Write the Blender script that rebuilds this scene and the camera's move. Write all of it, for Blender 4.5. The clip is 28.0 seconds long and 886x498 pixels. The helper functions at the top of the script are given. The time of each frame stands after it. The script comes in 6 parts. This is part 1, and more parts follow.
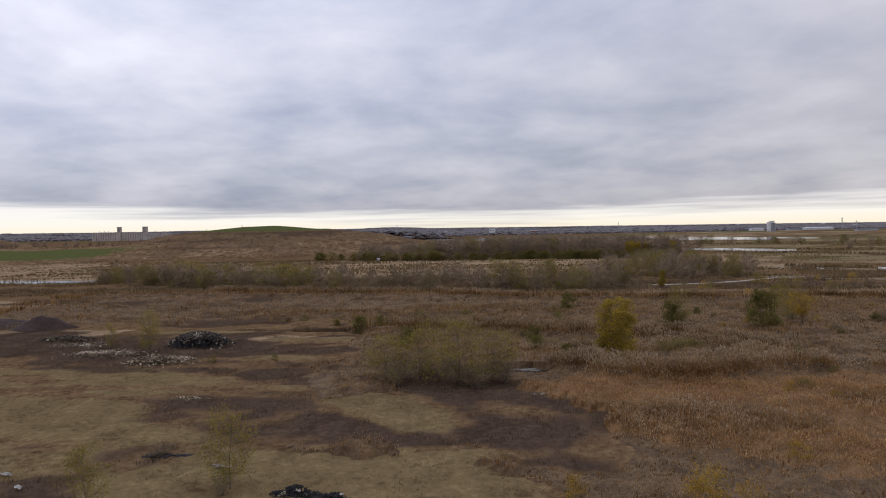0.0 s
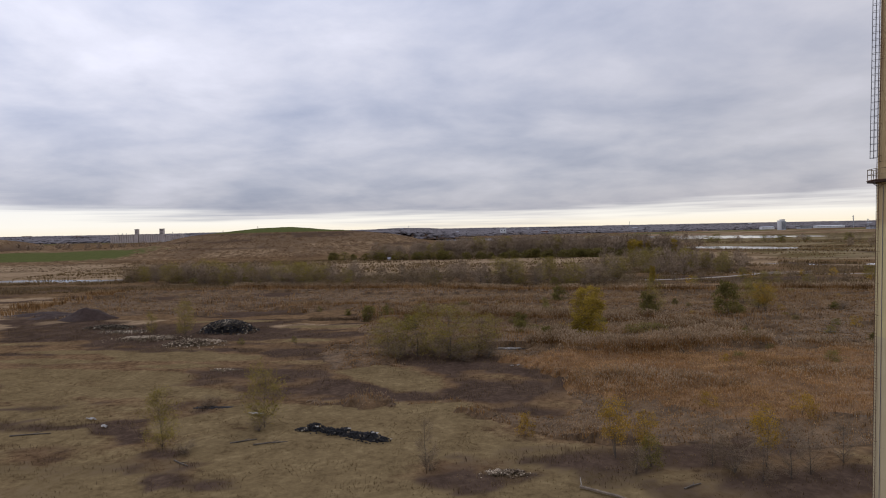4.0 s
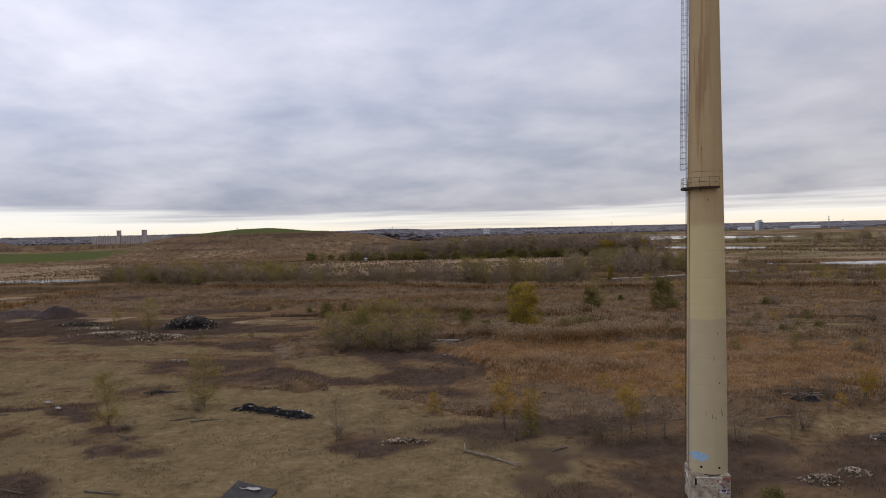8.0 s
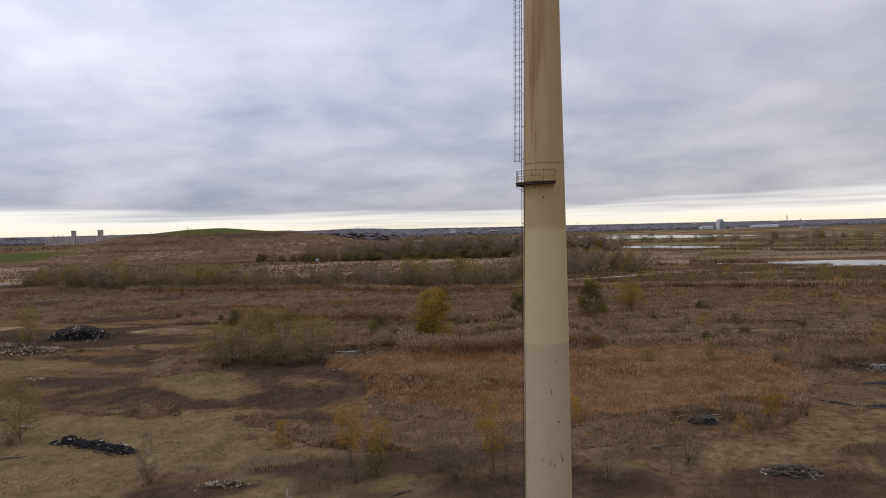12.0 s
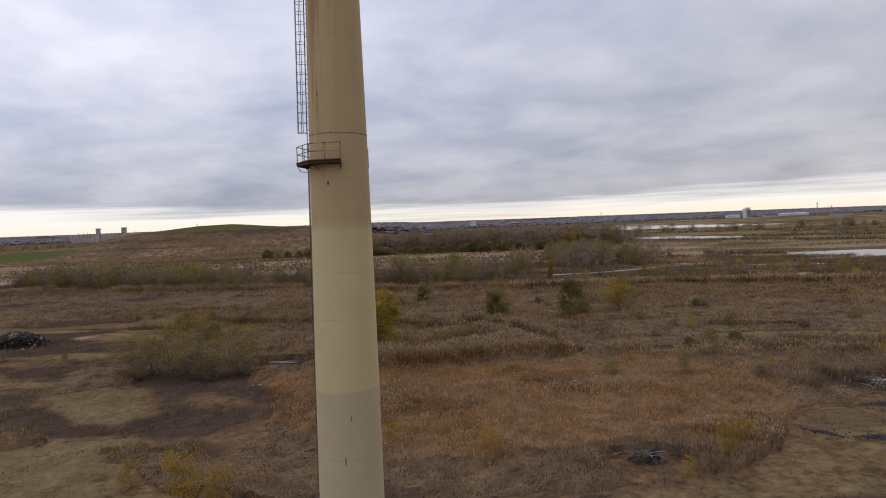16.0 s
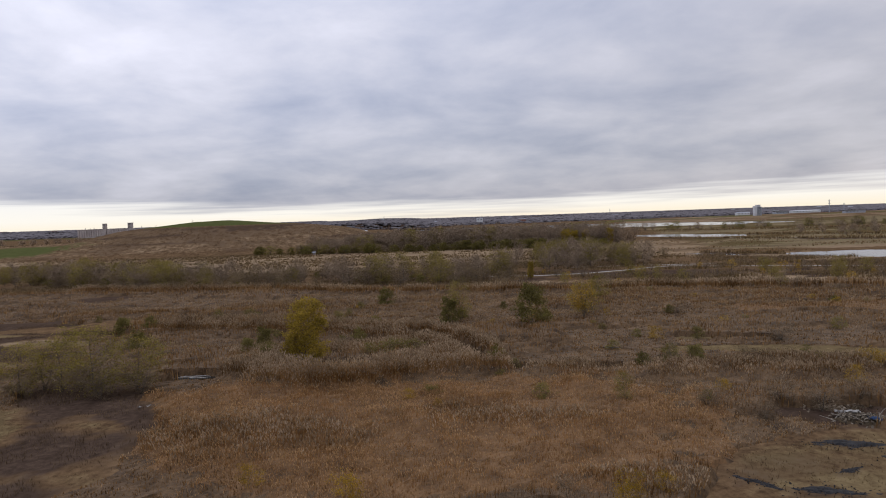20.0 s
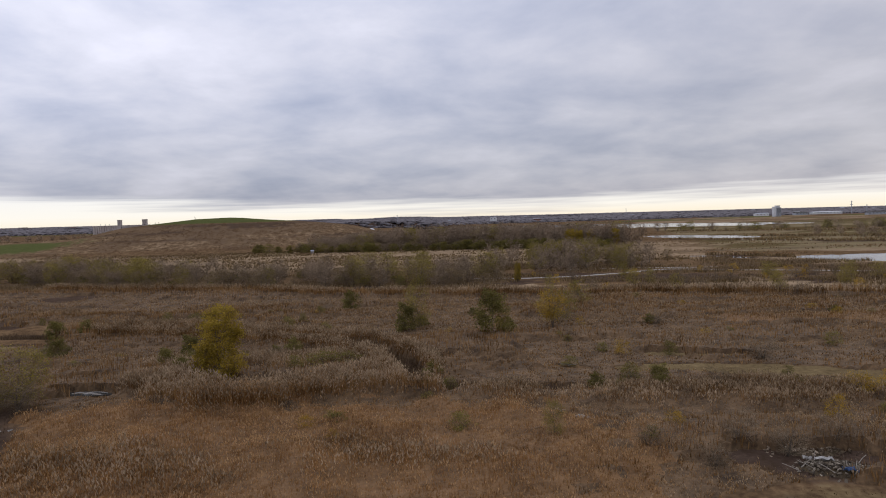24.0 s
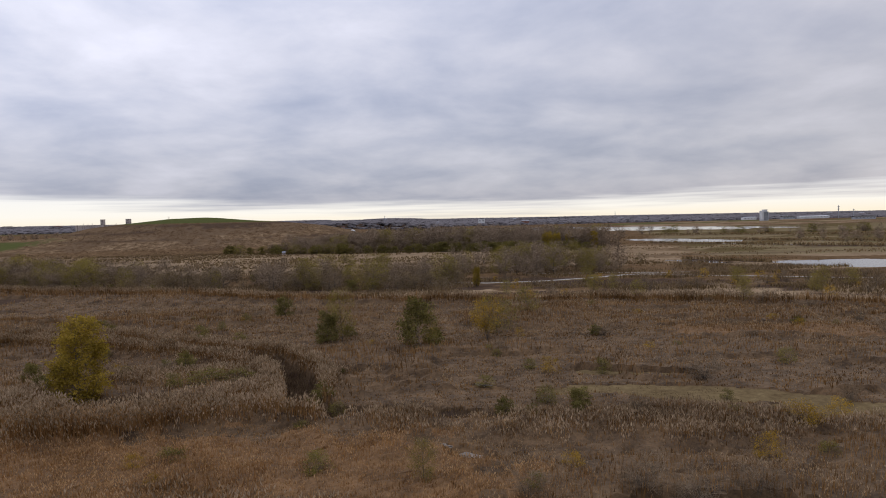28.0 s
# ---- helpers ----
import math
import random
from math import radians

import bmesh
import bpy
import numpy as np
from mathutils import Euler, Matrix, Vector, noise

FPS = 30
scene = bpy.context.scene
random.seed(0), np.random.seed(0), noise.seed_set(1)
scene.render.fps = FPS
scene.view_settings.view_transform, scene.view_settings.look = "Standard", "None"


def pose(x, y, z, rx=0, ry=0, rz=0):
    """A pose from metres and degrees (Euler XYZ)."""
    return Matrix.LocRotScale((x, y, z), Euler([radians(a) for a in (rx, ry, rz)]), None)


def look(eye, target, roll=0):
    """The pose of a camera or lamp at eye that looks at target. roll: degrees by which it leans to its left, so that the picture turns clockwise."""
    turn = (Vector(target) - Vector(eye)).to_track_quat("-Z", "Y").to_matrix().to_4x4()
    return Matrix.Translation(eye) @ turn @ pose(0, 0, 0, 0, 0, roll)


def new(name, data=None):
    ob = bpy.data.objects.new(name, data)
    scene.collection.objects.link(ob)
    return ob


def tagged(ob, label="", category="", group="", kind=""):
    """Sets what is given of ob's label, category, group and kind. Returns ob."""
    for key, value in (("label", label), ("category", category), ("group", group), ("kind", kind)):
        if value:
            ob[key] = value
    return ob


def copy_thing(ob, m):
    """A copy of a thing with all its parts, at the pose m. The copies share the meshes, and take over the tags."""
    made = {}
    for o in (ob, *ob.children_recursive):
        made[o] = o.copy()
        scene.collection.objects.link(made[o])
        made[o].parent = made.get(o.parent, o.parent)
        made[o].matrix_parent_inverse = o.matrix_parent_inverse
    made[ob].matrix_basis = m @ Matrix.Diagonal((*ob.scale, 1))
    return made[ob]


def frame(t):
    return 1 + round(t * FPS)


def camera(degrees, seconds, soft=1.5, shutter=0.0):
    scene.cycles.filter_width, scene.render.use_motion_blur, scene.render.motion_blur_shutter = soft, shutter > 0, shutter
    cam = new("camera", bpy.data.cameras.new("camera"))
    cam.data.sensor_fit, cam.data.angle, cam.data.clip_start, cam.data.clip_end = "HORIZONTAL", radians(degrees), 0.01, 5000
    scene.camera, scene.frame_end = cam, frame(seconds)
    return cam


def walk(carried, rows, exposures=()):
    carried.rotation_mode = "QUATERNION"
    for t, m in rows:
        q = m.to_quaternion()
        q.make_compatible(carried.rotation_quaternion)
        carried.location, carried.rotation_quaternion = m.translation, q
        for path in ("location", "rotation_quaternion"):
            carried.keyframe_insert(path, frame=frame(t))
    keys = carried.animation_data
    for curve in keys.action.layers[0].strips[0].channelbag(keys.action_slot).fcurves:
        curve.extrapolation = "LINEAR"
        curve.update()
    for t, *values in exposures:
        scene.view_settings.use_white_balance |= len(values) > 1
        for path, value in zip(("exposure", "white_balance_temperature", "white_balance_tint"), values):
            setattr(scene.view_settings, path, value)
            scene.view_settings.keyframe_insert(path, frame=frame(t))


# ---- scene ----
cam = camera(69.0, 28.0, soft=1.0)

PATH = [
    (0, (-1.016, 8.389, 31.368), (-0.951, 10.387, 31.308), -1.1),
    (0.5, (-0.91, 5.637, 31.126), (-0.846, 7.635, 31.066), -1.1),
    (1, (-0.07, 2.686, 30.995), (-0.018, 4.685, 30.937), -1.2),
    (1.5, (0.316, -0.177, 30.932), (0.364, 1.821, 30.874), -1.2),
    (2, (0.791, -3.344, 30.915), (0.833, -1.346, 30.858), -1.2),
    (2.5, (1.213, -6.548, 30.925), (1.253, -4.549, 30.868), -1.2),
    (3, (1.823, -9.54, 30.884), (1.858, -7.541, 30.827), -1.2),
    (3.5, (2.368, -12.603, 30.876), (2.4, -10.604, 30.819), -1.3),
    (5.5, (5.26, -24.793, 30.888), (5.266, -22.794, 30.827), -1.6),
    (6, (6.691, -26.898, 30.753), (6.699, -24.899, 30.695), -1.5),
    (6.5, (8.309, -28.418, 30.71), (8.338, -26.419, 30.654), -1.5),
    (7, (10.104, -29.056, 30.69), (10.147, -27.057, 30.634), -1.5),
    (7.5, (12.165, -29.135, 30.568), (12.22, -27.136, 30.512), -1.5),
    (8, (14.438, -28.577, 30.439), (14.505, -26.579, 30.383), -1.5),
    (8.5, (17.038, -27.428, 30.319), (17.107, -25.43, 30.263), -1.5),
    (9, (19.632, -26.07, 30.362), (19.719, -24.072, 30.305), -1.5),
    (9.5, (21.878, -24.556, 30.461), (21.993, -22.56, 30.404), -1.5),
    (10, (24.052, -22.805, 30.419), (24.187, -20.81, 30.362), -1.5),
    (10.5, (26.128, -20.997, 30.431), (26.278, -19.004, 30.374), -1.5),
    (11, (28.347, -19.092, 30.4), (28.503, -17.099, 30.344), -1.4),
    (11.5, (30.506, -17.264, 30.469), (30.664, -15.271, 30.411), -1.5),
    (12, (32.839, -15.307, 30.487), (32.997, -13.314, 30.427), -1.6),
    (12.5, (35.175, -13.332, 30.475), (35.33, -11.339, 30.413), -1.7),
    (13, (37.609, -11.362, 30.498), (37.76, -9.369, 30.433), -1.8),
    (13.5, (40.01, -9.484, 30.517), (40.152, -7.49, 30.449), -1.8),
    (15.5, (50.248, -0.064, 30.411), (50.345, 1.932, 30.331), -2.3),
    (16, (52.35, 1.495, 30.328), (52.429, 3.492, 30.248), -2.4),
    (16.5, (54.551, 3.244, 30.22), (54.616, 5.241, 30.138), -2.4),
    (17, (56.895, 5.079, 30.108), (56.951, 7.077, 30.025), -2.5),
    (17.5, (59.288, 6.831, 30.027), (59.34, 8.829, 29.942), -2.6),
    (18, (61.87, 8.44, 30.177), (61.921, 10.438, 30.091), -2.6),
    (18.5, (64.092, 10.166, 30.442), (64.14, 12.164, 30.353), -2.5),
    (19, (66.201, 11.892, 30.609), (66.246, 13.889, 30.52), -2.4),
    (19.5, (68.135, 13.463, 30.763), (68.182, 15.46, 30.674), -2.3),
    (20, (70.233, 15.277, 30.771), (70.278, 17.274, 30.68), -2.2),
    (20.5, (72.274, 17.024, 30.811), (72.319, 19.021, 30.718), -2.1),
    (21, (74.405, 18.891, 30.805), (74.451, 20.888, 30.711), -2.0),
    (21.5, (76.325, 20.682, 30.823), (76.371, 22.68, 30.73), -1.9),
    (23.5, (84.666, 29.367, 30.425), (84.665, 31.365, 30.333), -1.8),
    (24, (87.046, 31.483, 30.222), (87.037, 33.481, 30.129), -1.8),
    (24.5, (89.343, 33.824, 30.121), (89.327, 35.822, 30.029), -1.8),
    (25, (91.701, 35.92, 30.116), (91.679, 37.917, 30.022), -1.8),
    (25.5, (93.855, 38.533, 29.838), (93.831, 40.53, 29.745), -1.7),
    (26, (96.103, 40.644, 29.778), (96.079, 42.642, 29.683), -1.7),
    (26.5, (98.425, 42.82, 29.716), (98.4, 44.818, 29.62), -1.7),
    (27, (100.55, 44.837, 29.617), (100.532, 46.835, 29.522), -1.6),
    (27.5, (102.213, 46.227, 29.524), (102.213, 48.225, 29.433), -1.6),
    (28, (103.261, 47.044, 29.494), (103.277, 49.042, 29.406), -1.4),
]
walk(cam, [(t, look(eye, target, roll)) for t, eye, target, roll in PATH])

# ---------------------------------------------------------------- world and sun
SUN_EL, SUN_AZ = radians(32), radians(35)


def node(nt, kind, **values):
    n = nt.nodes.new(kind)
    for key, value in values.items():
        if key in n.inputs:
            n.inputs[key].default_value = value
    return n


def math_node(nt, op, a, b=0.0, c=0.0, clamp=False):
    n = nt.nodes.new("ShaderNodeMath")
    n.operation, n.use_clamp = op, clamp
    for slot, v in zip(n.inputs, (a, b, c)):
        if isinstance(v, (int, float)):
            slot.default_value = v
        else:
            nt.links.new(v, slot)
    return n.outputs[0]


def mix_rgb(nt, fac, a, b, blend="MIX"):
    n = nt.nodes.new("ShaderNodeMix")
    n.data_type, n.blend_type = "RGBA", blend
    for slot, v in ((n.inputs[0], fac), (n.inputs[6], a), (n.inputs[7], b)):
        if isinstance(v, (int, float)):
            slot.default_value = v
        elif isinstance(v, tuple):
            slot.default_value = (*v, 1.0) if len(v) == 3 else v
        else:
            nt.links.new(v, slot)
    return n.outputs[2]


def ramp(nt, value, stops):
    n = nt.nodes.new("ShaderNodeValToRGB")
    els = n.color_ramp.elements
    while len(els) < len(stops):
        els.new(0.5)
    for el, (at, col) in zip(els, stops):
        el.position, el.color = at, (*col, 1.0)
    nt.links.new(value, n.inputs[0])
    return n.outputs[0]


def span(nt, value, a, b):
    n = nt.nodes.new("ShaderNodeMapRange")
    n.interpolation_type = "SMOOTHSTEP"
    n.inputs[1].default_value, n.inputs[2].default_value = a, b
    nt.links.new(value, n.inputs[0])
    return n.outputs[0]


def make_world():
    w = bpy.data.worlds.new("overcast_sky")
    scene.world = w
    w.use_nodes = True
    nt = w.node_tree
    bg = nt.nodes["Background"]
    tc = nt.nodes.new("ShaderNodeTexCoord")
    sep = nt.nodes.new("ShaderNodeSeparateXYZ")
    nt.links.new(tc.outputs["Generated"], sep.inputs[0])
    x, y, z = sep.outputs
    up = math_node(nt, "MAXIMUM", z, 0.0)
    # a cloud deck: the direction carried on to a high flat layer
    drop = math_node(nt, "ADD", up, 0.20)
    com = nt.nodes.new("ShaderNodeCombineXYZ")
    com.inputs[2].default_value = 4.7
    nt.links.new(math_node(nt, "DIVIDE", x, drop), com.inputs[0])
    nt.links.new(math_node(nt, "DIVIDE", y, drop), com.inputs[1])
    big = node(nt, "ShaderNodeTexNoise", Scale=1.7, Detail=7.0, Roughness=0.54, Distortion=0.15)
    nt.links.new(com.outputs[0], big.inputs["Vector"])
    broad = node(nt, "ShaderNodeTexNoise", Scale=0.4, Detail=3.0, Roughness=0.5)
    nt.links.new(com.outputs[0], broad.inputs["Vector"])
    cloud = math_node(nt, "ADD", math_node(nt, "MULTIPLY", big.outputs[0], 0.70), math_node(nt, "MULTIPLY", broad.outputs[0], 0.30))
    tone = ramp(nt, cloud, [(0.36, (0.69, 0.745, 0.86)), (0.47, (0.90, 0.93, 1.00)), (0.56, (1.08, 1.085, 1.11)), (0.66, (1.27, 1.26, 1.27))])
    level = math_node(nt, "ADD", math_node(nt, "MULTIPLY", up, 0.80), 0.415)
    # the deck is thinner, so brighter, towards the west
    thin = math_node(nt, "SUBTRACT", 0.05, math_node(nt, "MULTIPLY", x, 0.45))
    level = math_node(nt, "MULTIPLY", level, math_node(nt, "ADD", math_node(nt, "MULTIPLY", thin, span(nt, z, -0.02, 0.18)), 1.0))
    lev = nt.nodes.new("ShaderNodeCombineXYZ")
    for slot, k in zip(lev.inputs, (0.975, 0.985, 1.125)):
        nt.links.new(math_node(nt, "MULTIPLY", level, k), slot)
    deck = mix_rgb(nt, 1.0, lev.outputs[0], tone, "MULTIPLY")
    # the clear strip under the deck's edge, in streaks
    st = nt.nodes.new("ShaderNodeCombineXYZ")
    nt.links.new(math_node(nt, "MULTIPLY", x, 2.2), st.inputs[0])
    nt.links.new(math_node(nt, "MULTIPLY", y, 2.2), st.inputs[1])
    nt.links.new(math_node(nt, "MULTIPLY", z, 70.0), st.inputs[2])
    streak = node(nt, "ShaderNodeTexNoise", Scale=1.0, Detail=4.0, Roughness=0.55)
    nt.links.new(st.outputs[0], streak.inputs["Vector"])
    edge = math_node(nt, "ADD", math_node(nt, "MULTIPLY", math_node(nt, "MULTIPLY", x, x), 0.070), math_node(nt, "SUBTRACT", 0.017, math_node(nt, "MULTIPLY", x, 0.011)))
    rel = math_node(nt, "SUBTRACT", math_node(nt, "ADD", z, math_node(nt, "MULTIPLY", math_node(nt, "SUBTRACT", streak.outputs[0], 0.5), -0.075)), edge)
    clear = span(nt, rel, 0.016, -0.012)
    glow = ramp(nt, math_node(nt, "MULTIPLY", up, 20.0, clamp=True), [(0.0, (1.0, 0.89, 0.70)), (0.35, (1.0, 0.96, 0.88)), (1.0, (0.93, 0.93, 0.94))])
    sky = nt.nodes.new("ShaderNodeTexSky")
    sky.sky_type, sky.sun_disc = "NISHITA", False
    sky.sun_elevation, sky.sun_rotation = SUN_EL, SUN_AZ
    blue = mix_rgb(nt, 1.0, sky.outputs[0], (0.09, 0.09, 0.09), "MULTIPLY")
    deck = mix_rgb(nt, 0.08, deck, blue)
    nt.links.new(mix_rgb(nt, clear, deck, glow), bg.inputs[0])
    bg.inputs[1].default_value = 1.0


make_world()
sun = new("sun", bpy.data.lights.new("sun", "SUN"))
sun.data.energy, sun.data.angle, sun.data.color = 0.6, radians(35), (1.0, 0.95, 0.86)
sun.matrix_basis = pose(0, 0, 80, 90 - math.degrees(SUN_EL), 0, 180 - math.degrees(SUN_AZ))


# ---------------------------------------------------------------- materials
def material(name, rough=0.9, spec=0.2):
    m = bpy.data.materials.new(name)
    m.use_nodes = True
    b = m.node_tree.nodes["Principled BSDF"]
    b.inputs["Roughness"].default_value, b.inputs["Specular IOR Level"].default_value = rough, spec
    return m, m.node_tree, b


def two_tone(name, a, b, scale=1.0, rough=0.9, bump=0.0, metal=0.0, spec=0.2, fine=8.0, lo=0.35, hi=0.65):
    """A surface mottled at two scales between two colours."""
    m, nt, bsdf = material(name, rough, spec)
    tc = nt.nodes.new("ShaderNodeTexCoord")
    n1 = node(nt, "ShaderNodeTexNoise", Scale=scale, Detail=5.0, Roughness=0.6)
    n2 = node(nt, "ShaderNodeTexNoise", Scale=scale * fine, Detail=3.0, Roughness=0.6)
    for n in (n1, n2):
        nt.links.new(tc.outputs["Object"], n.inputs["Vector"])
    f = math_node(nt, "ADD", math_node(nt, "MULTIPLY", n1.outputs[0], 0.6), math_node(nt, "MULTIPLY", n2.outputs[0], 0.4))
    nt.links.new(ramp(nt, f, [(lo, a), (hi, b)]), bsdf.inputs["Base Color"])
    bsdf.inputs["Metallic"].default_value = metal
    if bump:
        bu = node(nt, "ShaderNodeBump", Strength=0.7, Distance=bump)
        nt.links.new(f, bu.inputs["Height"])
        nt.links.new(bu.outputs[0], bsdf.inputs["Normal"])
    return m


def warm(stops, k=1.0):
    return [(at, (min(1.0, r * 1.05 * k), g * 0.965 * k, b * 0.82 * k)) for at, (r, g, b) in stops]


def blades(name, stops, through_light=0.25):
    """Leaves and stalks: each island has a tone of its own, drifting slowly over the ground."""
    m, nt, bsdf = material(name, 0.9, 0.03)
    geo = nt.nodes.new("ShaderNodeNewGeometry")
    drift = node(nt, "ShaderNodeTexNoise", Scale=0.09, Detail=4.0, Roughness=0.6)
    nt.links.new(geo.outputs["Position"], drift.inputs["Vector"])
    tuft = node(nt, "ShaderNodeTexNoise", Scale=0.42, Detail=3.0, Roughness=0.6)
    nt.links.new(geo.outputs["Position"], tuft.inputs["Vector"])
    f = math_node(nt, "ADD", math_node(nt, "MULTIPLY", geo.outputs["Random Per Island"], 0.42),
                  math_node(nt, "ADD", math_node(nt, "MULTIPLY", math_node(nt, "SUBTRACT", drift.outputs[0], 0.5), 1.15), math_node(nt, "MULTIPLY", math_node(nt, "SUBTRACT", tuft.outputs[0], 0.5), 0.7)))
    f = math_node(nt, "ADD", f, 0.28, clamp=True)
    col = ramp(nt, f, warm(stops))
    nt.links.new(col, bsdf.inputs["Base Color"])
    if through_light:
        tr = nt.nodes.new("ShaderNodeBsdfTranslucent")
        nt.links.new(col, tr.inputs[0])
        mix = nt.nodes.new("ShaderNodeMixShader")
        mix.inputs[0].default_value = through_light
        nt.links.new(bsdf.outputs[0], mix.inputs[1])
        nt.links.new(tr.outputs[0], mix.inputs[2])
        nt.links.new(mix.outputs[0], nt.nodes["Material Output"].inputs[0])
    return m


def ground_material():
    m, nt, bsdf = material("ground_cover", 1.0, 0.0)
    geo = nt.nodes.new("ShaderNodeNewGeometry")
    pos = geo.outputs["Position"]

    def noise_at(scale, detail=5.0, rough=0.6, dist=0.0):
        n = node(nt, "ShaderNodeTexNoise", Scale=scale, Detail=detail, Roughness=rough, Distortion=dist)
        nt.links.new(pos, n.inputs["Vector"])
        return n.outputs[0]

    at = nt.nodes.new("ShaderNodeAttribute")
    at.attribute_name = "cover"
    sep = nt.nodes.new("ShaderNodeSeparateColor")
    nt.links.new(at.outputs["Color"], sep.inputs[0])
    fine, mid, wide, grain = noise_at(0.9, 6.0, 0.65), noise_at(0.16, 6.0, 0.6, 0.6), noise_at(0.02, 5.0), noise_at(5.0, 3.0)
    jit = math_node(nt, "ADD", math_node(nt, "MULTIPLY", fine, 0.5), math_node(nt, "MULTIPLY", mid, 0.7))

    def zone(w):
        return span(nt, math_node(nt, "ADD", w, math_node(nt, "SUBTRACT", math_node(nt, "MULTIPLY", jit, 1.1), 0.66)), 0.26, 0.74)

    mixf = math_node(nt, "ADD", math_node(nt, "MULTIPLY", mid, 0.45), math_node(nt, "MULTIPLY", fine, 0.55))
    brown = ramp(nt, mixf, [(0.38, (0.060, 0.036, 0.020)), (0.50, (0.124, 0.076, 0.040)), (0.63, (0.202, 0.130, 0.070))])
    sand = ramp(nt, mixf, [(0.36, (0.083, 0.057, 0.028)), (0.46, (0.132, 0.094, 0.047)), (0.54, (0.158, 0.114, 0.057)), (0.66, (0.216, 0.160, 0.083))])
    dark = ramp(nt, mixf, [(0.38, (0.032, 0.021, 0.016)), (0.50, (0.056, 0.037, 0.028)), (0.63, (0.092, 0.062, 0.044))])
    green = ramp(nt, mixf, warm([(0.32, (0.050, 0.064, 0.024)), (0.70, (0.092, 0.112, 0.044))]))
    tan = ramp(nt, math_node(nt, "ADD", math_node(nt, "MULTIPLY", wide, 0.4), math_node(nt, "MULTIPLY", mid, 0.6)),
               [(0.36, (0.145, 0.100, 0.060)), (0.48, (0.228, 0.160, 0.098)), (0.62, (0.310, 0.224, 0.140))])
    col = mix_rgb(nt, zone(at.outputs["Alpha"]), brown, tan)
    col = mix_rgb(nt, zone(sep.outputs[2]), col, green)
    col = mix_rgb(nt, zone(sep.outputs[0]), col, sand)
    col = mix_rgb(nt, zone(sep.outputs[1]), col, dark)
    col = mix_rgb(nt, math_node(nt, "MULTIPLY", grain, 0.25), col, (0.085, 0.060, 0.036))
    nt.links.new(col, bsdf.inputs["Base Color"])
    bu = node(nt, "ShaderNodeBump", Strength=0.9, Distance=0.14)
    nt.links.new(math_node(nt, "ADD", jit, math_node(nt, "MULTIPLY", grain, 0.2)), bu.inputs["Height"])
    nt.links.new(bu.outputs[0], bsdf.inputs["Normal"])
    return m


GROUND = ground_material()
REED = blades("reed_stalks", [(0.25, (0.080, 0.046, 0.021)), (0.50, (0.190, 0.112, 0.050)), (0.80, (0.320, 0.205, 0.104))])
GOLD = blades("golden_reed_stalks", [(0.25, (0.145, 0.077, 0.031)), (0.50, (0.258, 0.143, 0.060)), (0.80, (0.365, 0.222, 0.105))])
PLUME = blades("reed_plumes", [(0.25, (0.170, 0.120, 0.074)), (0.50, (0.300, 0.220, 0.144)), (0.80, (0.430, 0.340, 0.243))])
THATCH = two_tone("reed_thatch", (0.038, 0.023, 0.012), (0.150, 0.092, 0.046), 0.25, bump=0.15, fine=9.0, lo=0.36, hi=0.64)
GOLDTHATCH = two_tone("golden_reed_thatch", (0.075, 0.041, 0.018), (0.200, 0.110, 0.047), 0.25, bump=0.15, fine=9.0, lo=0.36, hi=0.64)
GOLDPLUME = blades("golden_reed_plumes", [(0.25, (0.200, 0.122, 0.060)), (0.50, (0.345, 0.222, 0.118)), (0.80, (0.470, 0.330, 0.195))])
PALEPLUME = blades("pale_reed_plumes", [(0.25, (0.155, 0.116, 0.080)), (0.50, (0.280, 0.217, 0.156)), (0.80, (0.410, 0.328, 0.247))])
WEED = blades("brown_weed_stems", [(0.25, (0.055, 0.038, 0.026)), (0.50, (0.110, 0.078, 0.052)), (0.80, (0.180, 0.135, 0.090))], 0.1)
DRY = blades("dry_grass", [(0.25, (0.085, 0.060, 0.033)), (0.50, (0.150, 0.109, 0.060)), (0.80, (0.230, 0.176, 0.108))])
YELLOW = blades("yellow_leaves", [(0.25, (0.150, 0.116, 0.022)), (0.50, (0.275, 0.208, 0.038)), (0.80, (0.400, 0.305, 0.060))], 0.35)
GOLDLEAF = blades("golden_leaves", [(0.25, (0.200, 0.132, 0.020)), (0.50, (0.320, 0.210, 0.029)), (0.80, (0.450, 0.305, 0.048))], 0.35)
OLIVE = blades("olive_leaves", [(0.25, (0.085, 0.082, 0.022)), (0.50, (0.150, 0.140, 0.038)), (0.80, (0.230, 0.200, 0.065))], 0.3)
GREEN = blades("dark_green_leaves", [(0.25, (0.074, 0.069, 0.025)), (0.50, (0.134, 0.122, 0.042)), (0.80, (0.205, 0.184, 0.066))], 0.25)
HAZYLEAF = blades("dull_yellow_green_leaves", [(0.25, (0.125, 0.112, 0.026)), (0.50, (0.215, 0.185, 0.044)), (0.80, (0.310, 0.260, 0.075))], 0.35)
GRAVEL = two_tone("pale_gravel", (0.20, 0.18, 0.155), (0.36, 0.33, 0.30), 0.4, bump=0.04)
TWIG = blades("bare_twigs", [(0.25, (0.105, 0.083, 0.063)), (0.50, (0.175, 0.139, 0.106)), (0.80, (0.260, 0.212, 0.165))], 0.0)
WOODTWIG = blades("woodland_twigs", [(0.25, (0.165, 0.132, 0.106)), (0.50, (0.275, 0.220, 0.176)), (0.80, (0.390, 0.316, 0.258))], 0.0)
